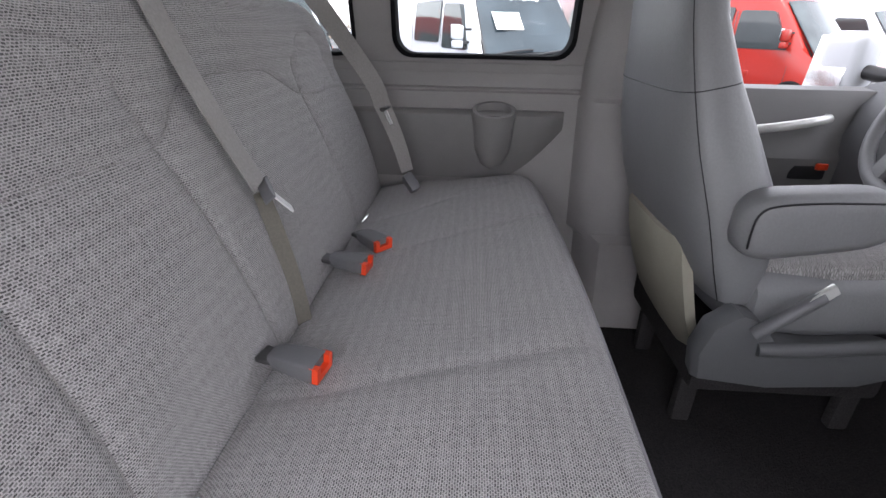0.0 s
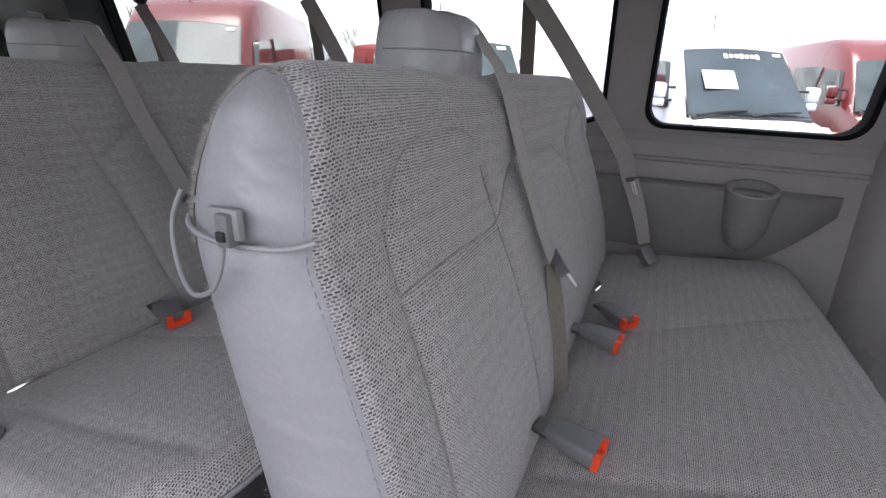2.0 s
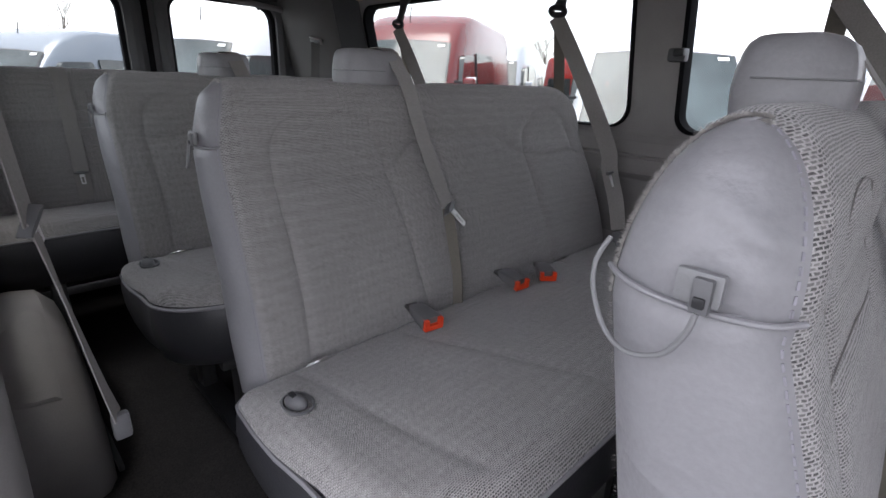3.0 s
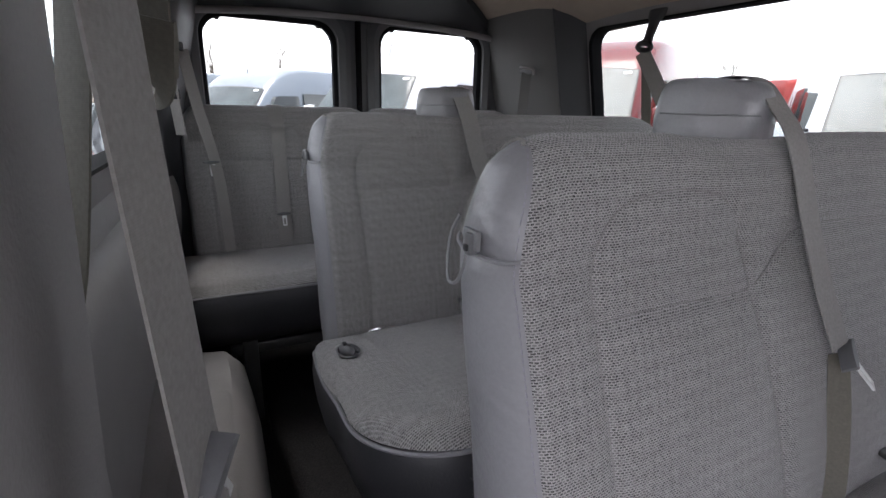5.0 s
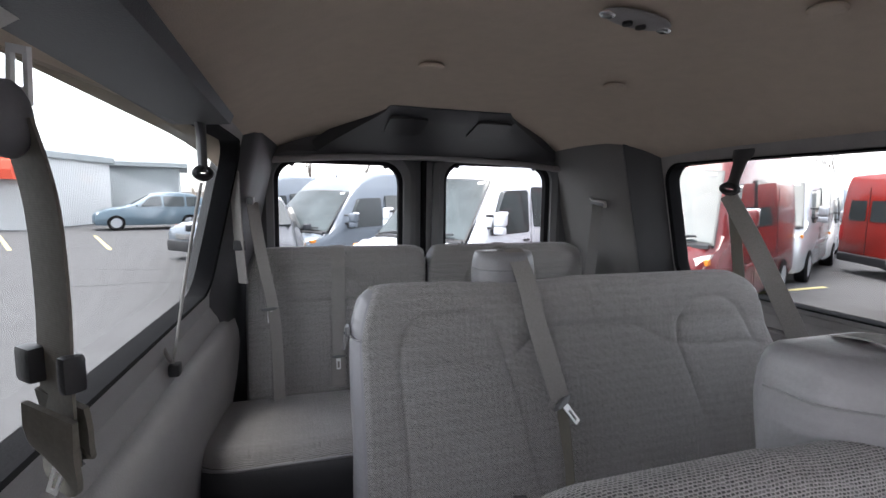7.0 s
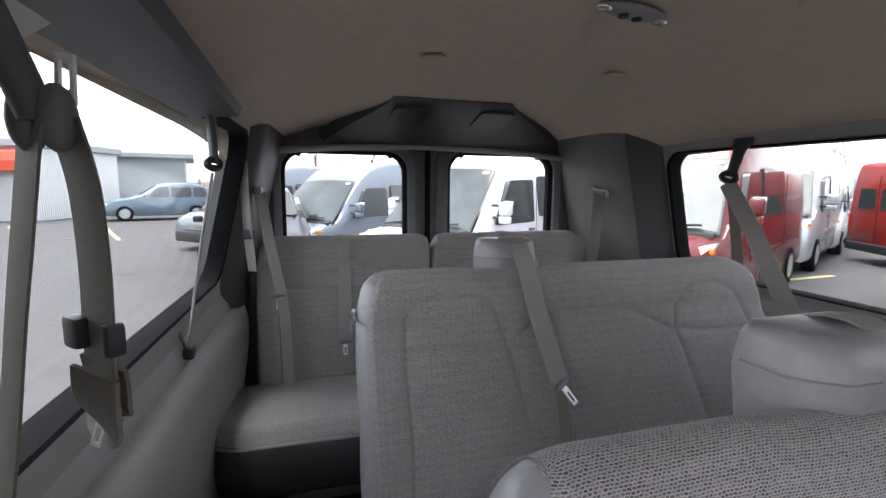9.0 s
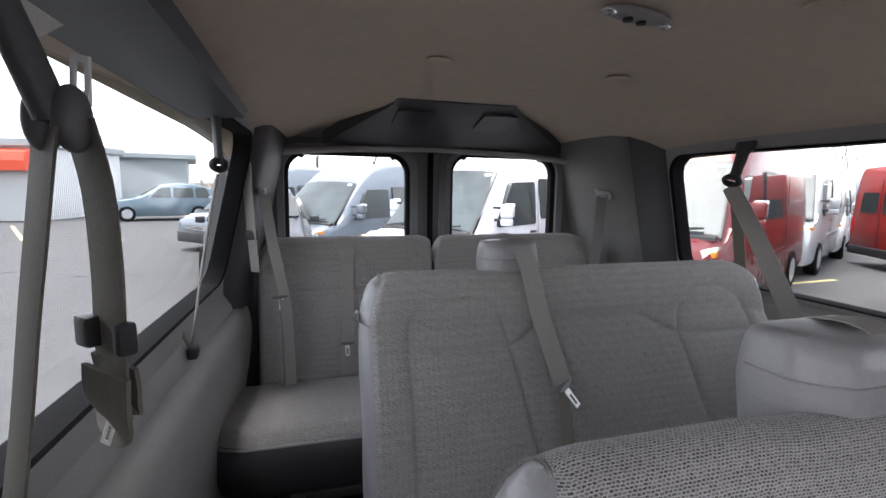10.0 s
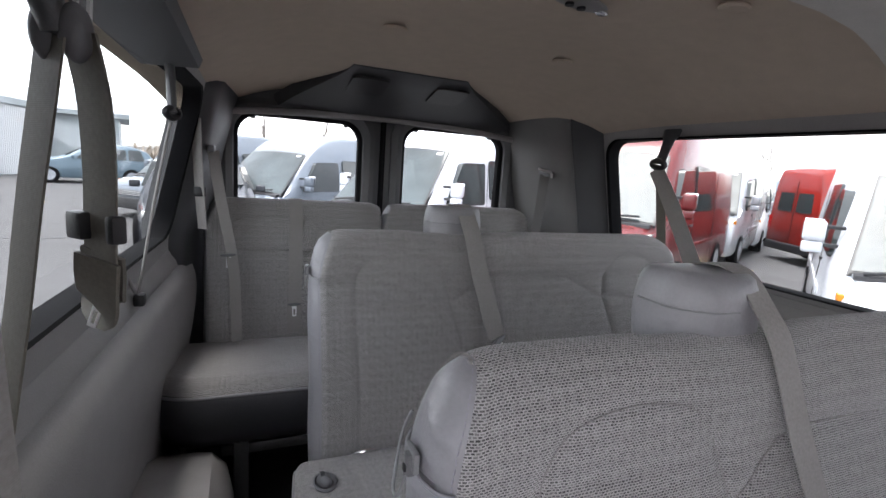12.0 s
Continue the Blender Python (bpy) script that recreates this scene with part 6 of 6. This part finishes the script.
# yaw turns the nose: 0 is towards +y, -90 towards +x
tall_van((-9.50, 0.35), -65, WHITE_PAINT, "white high-roofed van facing this one, notice behind its windscreen", True, True, low=0.97)
tall_van((-6.50, -3.16), -59, WHITE_PAINT, "white high-roofed van parked close beside, cloud reflections painted into its windscreen", low=0.92)
tall_van((-5.80, -6.87), -62, RED_PAINT, "dark red high-roofed van parked in the row")
tall_van((-11.0, -9.5), -62, SILVER_PAINT, "silver van parked behind the dark red one")
tall_van((-14.2, -11.2), -60, WHITE_PAINT, "white van farther down the row", low=0.9)
tall_van((-17.6, -13.0), -58, BLUE_PAINT, "grey-blue van far down the row", low=0.84)
tall_van((-14.6, -6.6), 62, ORANGE_PAINT, "bright red van seen from behind across the lane", low=0.9)
tall_van((-3.07, -8.64), -58, WHITE_PAINT, "white low-roofed van close behind the rear doors", low=0.93)
tall_van((-1.14, -12.0), -50, BLUE_PAINT, "blue-grey low-roofed van with a white nose behind the rear doors", low=0.84)
tall_van((0.9, -15.6), -47, BLUE_PAINT, "second blue-grey van beyond the rear doors", low=0.84)
tall_van((-11.8, 6.2), -55, ORANGE_PAINT, "bright red high-roofed van ahead of the driver's door")
tall_van((-13.6, 4.0), -80, RED_PAINT, "dark red van behind the white one")
tall_van((-15.5, 10.5), -55, WHITE_PAINT, "white van farther along the lot")
car((6.6, -25.3), -72, ESTATE_PAINT, "grey-blue estate car parked by the building")
car((1.35, -10.7), 5, DARK_PAINT, "dark pickup nose with a chrome grille beyond the rear corner")
car((-22, -17), -60, SILVER_PAINT, "silver car far down the row")

# building with a red awning band
bld = thing("building", "low white corrugated building with a red awning band", "building")
B0, B1 = Vector((28.6, -28.2, 0)), Vector((11.0, -24.5, 0))
d = (B1 - B0)
R = d.to_track_quat("X", "Z").to_matrix()
mid = (B0 + B1) / 2
inn = R @ Vector((0, 1, 0))
if inn.dot(-mid) > 0:
    inn = -inn
bm = bmesh.new()
box(bm, (d.length, 6, 3.1), mid + inn * 3 + Vector((0, 0, GROUND + 1.55)), 0.02, 1, R)
part("wall", bm, SIDING, bld, "white corrugated wall", False)
bm = bmesh.new()
loops = []
for u in (0, 1):
    p = B0.lerp(B1, u)
    o = -inn
    loops.append([p + Vector((0, 0, GROUND + 2.1)), p + o * 0.55 + Vector((0, 0, GROUND + 2.1)), p + o * 0.62 + Vector((0, 0, GROUND + 2.5)), p + o * 0.5 + Vector((0, 0, GROUND + 2.85)), p + Vector((0, 0, GROUND + 3.0))])
loft(bm, loops)
awn = part("awning", bm, AWNING, bld, "red awning band", "")
bm = bmesh.new()
box(bm, (d.length + 0.4, 6.4, 0.35), mid + inn * 3 + Vector((0, 0, GROUND + 3.25)), 0.05, 1, R)
part("roof", bm, ROOFING, bld, "grey roof edge", False)
E2, E3 = Vector((7.1, -33.2, 0)), Vector((19.0, -31.0, 0))
d2 = E3 - E2
R2 = d2.to_track_quat("X", "Z").to_matrix()
shed = thing("building", "grey corrugated workshop with a low pitched roof", "building")
bm = bmesh.new()
box(bm, (d2.length, 9, 3.1), (E2 + E3) / 2 + Vector((0.8, -4.5, GROUND + 1.55)), 0.02, 1, R2)
part("wall", bm, SIDING_GREY, shed, "grey corrugated wall", False)
bm = bmesh.new()
m0 = (E2 + E3) / 2 + Vector((0.8, -4.5, GROUND + 3.1))
loops = []
for u in (-1, 1):
    q = m0 + R2 @ Vector((u * (d2.length / 2 + 0.5), 0, 0))
    loops.append([q + R2 @ Vector((0, -5, 0)), q + R2 @ Vector((0, -5, 0.25)), q + R2 @ Vector((0, 0, 1.5)), q + R2 @ Vector((0, 5, 0.25)), q + R2 @ Vector((0, 5, 0))])
loft(bm, loops)
part("roof", bm, ROOFING, shed, "grey metal roof", "")
# readable part of the shop sign
cu = bpy.data.curves.new("sign_text", "FONT")
cu.body, cu.size, cu.extrude, cu.align_x = "n Credit", 0.62, 0.01, "CENTER"
tmp = bpy.data.objects.new("sign_text", cu)
scene.collection.objects.link(tmp)
dg = bpy.context.evaluated_depsgraph_get()
me = bpy.data.meshes.new_from_object(tmp.evaluated_get(dg))
bpy.data.objects.remove(tmp)
me.materials.clear()
me.materials.append(LETTER)
sign = new("sign_lettering", me)
sign.parent = bld
pl = B0.lerp(B1, 0.885) - inn * 0.645
ang = math.atan2(-d.y, -d.x)
sign.matrix_basis = Matrix.Translation(pl + Vector((0, 0, GROUND + 2.27))) @ Matrix.Rotation(ang + math.pi, 4, "Z") @ Matrix.Rotation(radians(90), 4, "X")
tagged(sign, "white sign lettering")



def tree(at, h, seed):
    t = thing("tree", "bare leafless tree at the edge of the lot", "tree", "bare trees")
    rnd = random.Random(seed)
    bm, tw = bmesh.new(), bmesh.new()
    tube(bm, [(0, 0, 0), (rnd.uniform(-.1, .1), 0, h * 0.3), (rnd.uniform(-.2, .2), rnd.uniform(-.2, .2), h * 0.6)], 0.10 * h / 6, 7, 3)

    def grow(p, d, L, r, k):
        q = p + d * L
        tube(bm if k < 2 else tw, [p, (p + q) / 2 + Vector((rnd.uniform(-1, 1), rnd.uniform(-1, 1), 0)) * L * 0.08, q], r, 5 if k < 2 else 3, 1)
        if k < 4:
            for _ in range(3 if k < 3 else 4):
                e = (d + Vector((rnd.uniform(-1, 1), rnd.uniform(-1, 1), rnd.uniform(-0.2, 0.7))) * 0.75).normalized()
                grow(p + d * L * rnd.uniform(0.5, 1.0), e, L * rnd.uniform(0.55, 0.75), r * 0.55, k + 1)

    for k in range(5):
        grow(Vector((0, 0, h * rnd.uniform(0.28, 0.55))), Vector((rnd.uniform(-1, 1), rnd.uniform(-1, 1), 1.1)).normalized(), h * 0.28, 0.035 * h / 6, 0)
    part("trunk", bm, BARK, t)
    part("twigs", tw, BARK, t, smooth=False)
    t.matrix_basis = pose(at[0], at[1], GROUND, 0, 0, seed * 40)


for i, (x, y, h) in enumerate(((2.5, -62, 8), (6.5, -66, 7), (-2, -70, 9), (-9, -64, 8), (-38, -40, 8), (-44, -30, 7), (-33, -48, 9), (-50, -20, 8), (-60, 6, 8))):
    tree((x, y), h, i + 1)
bm = bmesh.new()
rnd = random.Random(5)
for k in range(900):
    a = rnd.uniform(-0.35, 1.9)
    r = rnd.uniform(70, 92)
    x, y = -r * math.sin(a), -r * math.cos(a)
    h = rnd.uniform(0.8, 3.0)
    w = rnd.uniform(0.5, 1.4)
    p = Vector((x, y, GROUND))
    tops = [p + Vector((rnd.uniform(-w, w), rnd.uniform(-w, w), h * rnd.uniform(0.5, 1))) for _ in range(7)]
    for q in tops:
        s = Vector((rnd.uniform(-1, 1), rnd.uniform(-1, 1), 0)) * 0.12
        bm.faces.new([bm.verts.new(v) for v in (p - s * 3, p + s * 3, q)])
solid("scrub", bm, SCRUB, "brown winter scrub along the edge of the lot", "scrub", "stuff", False)
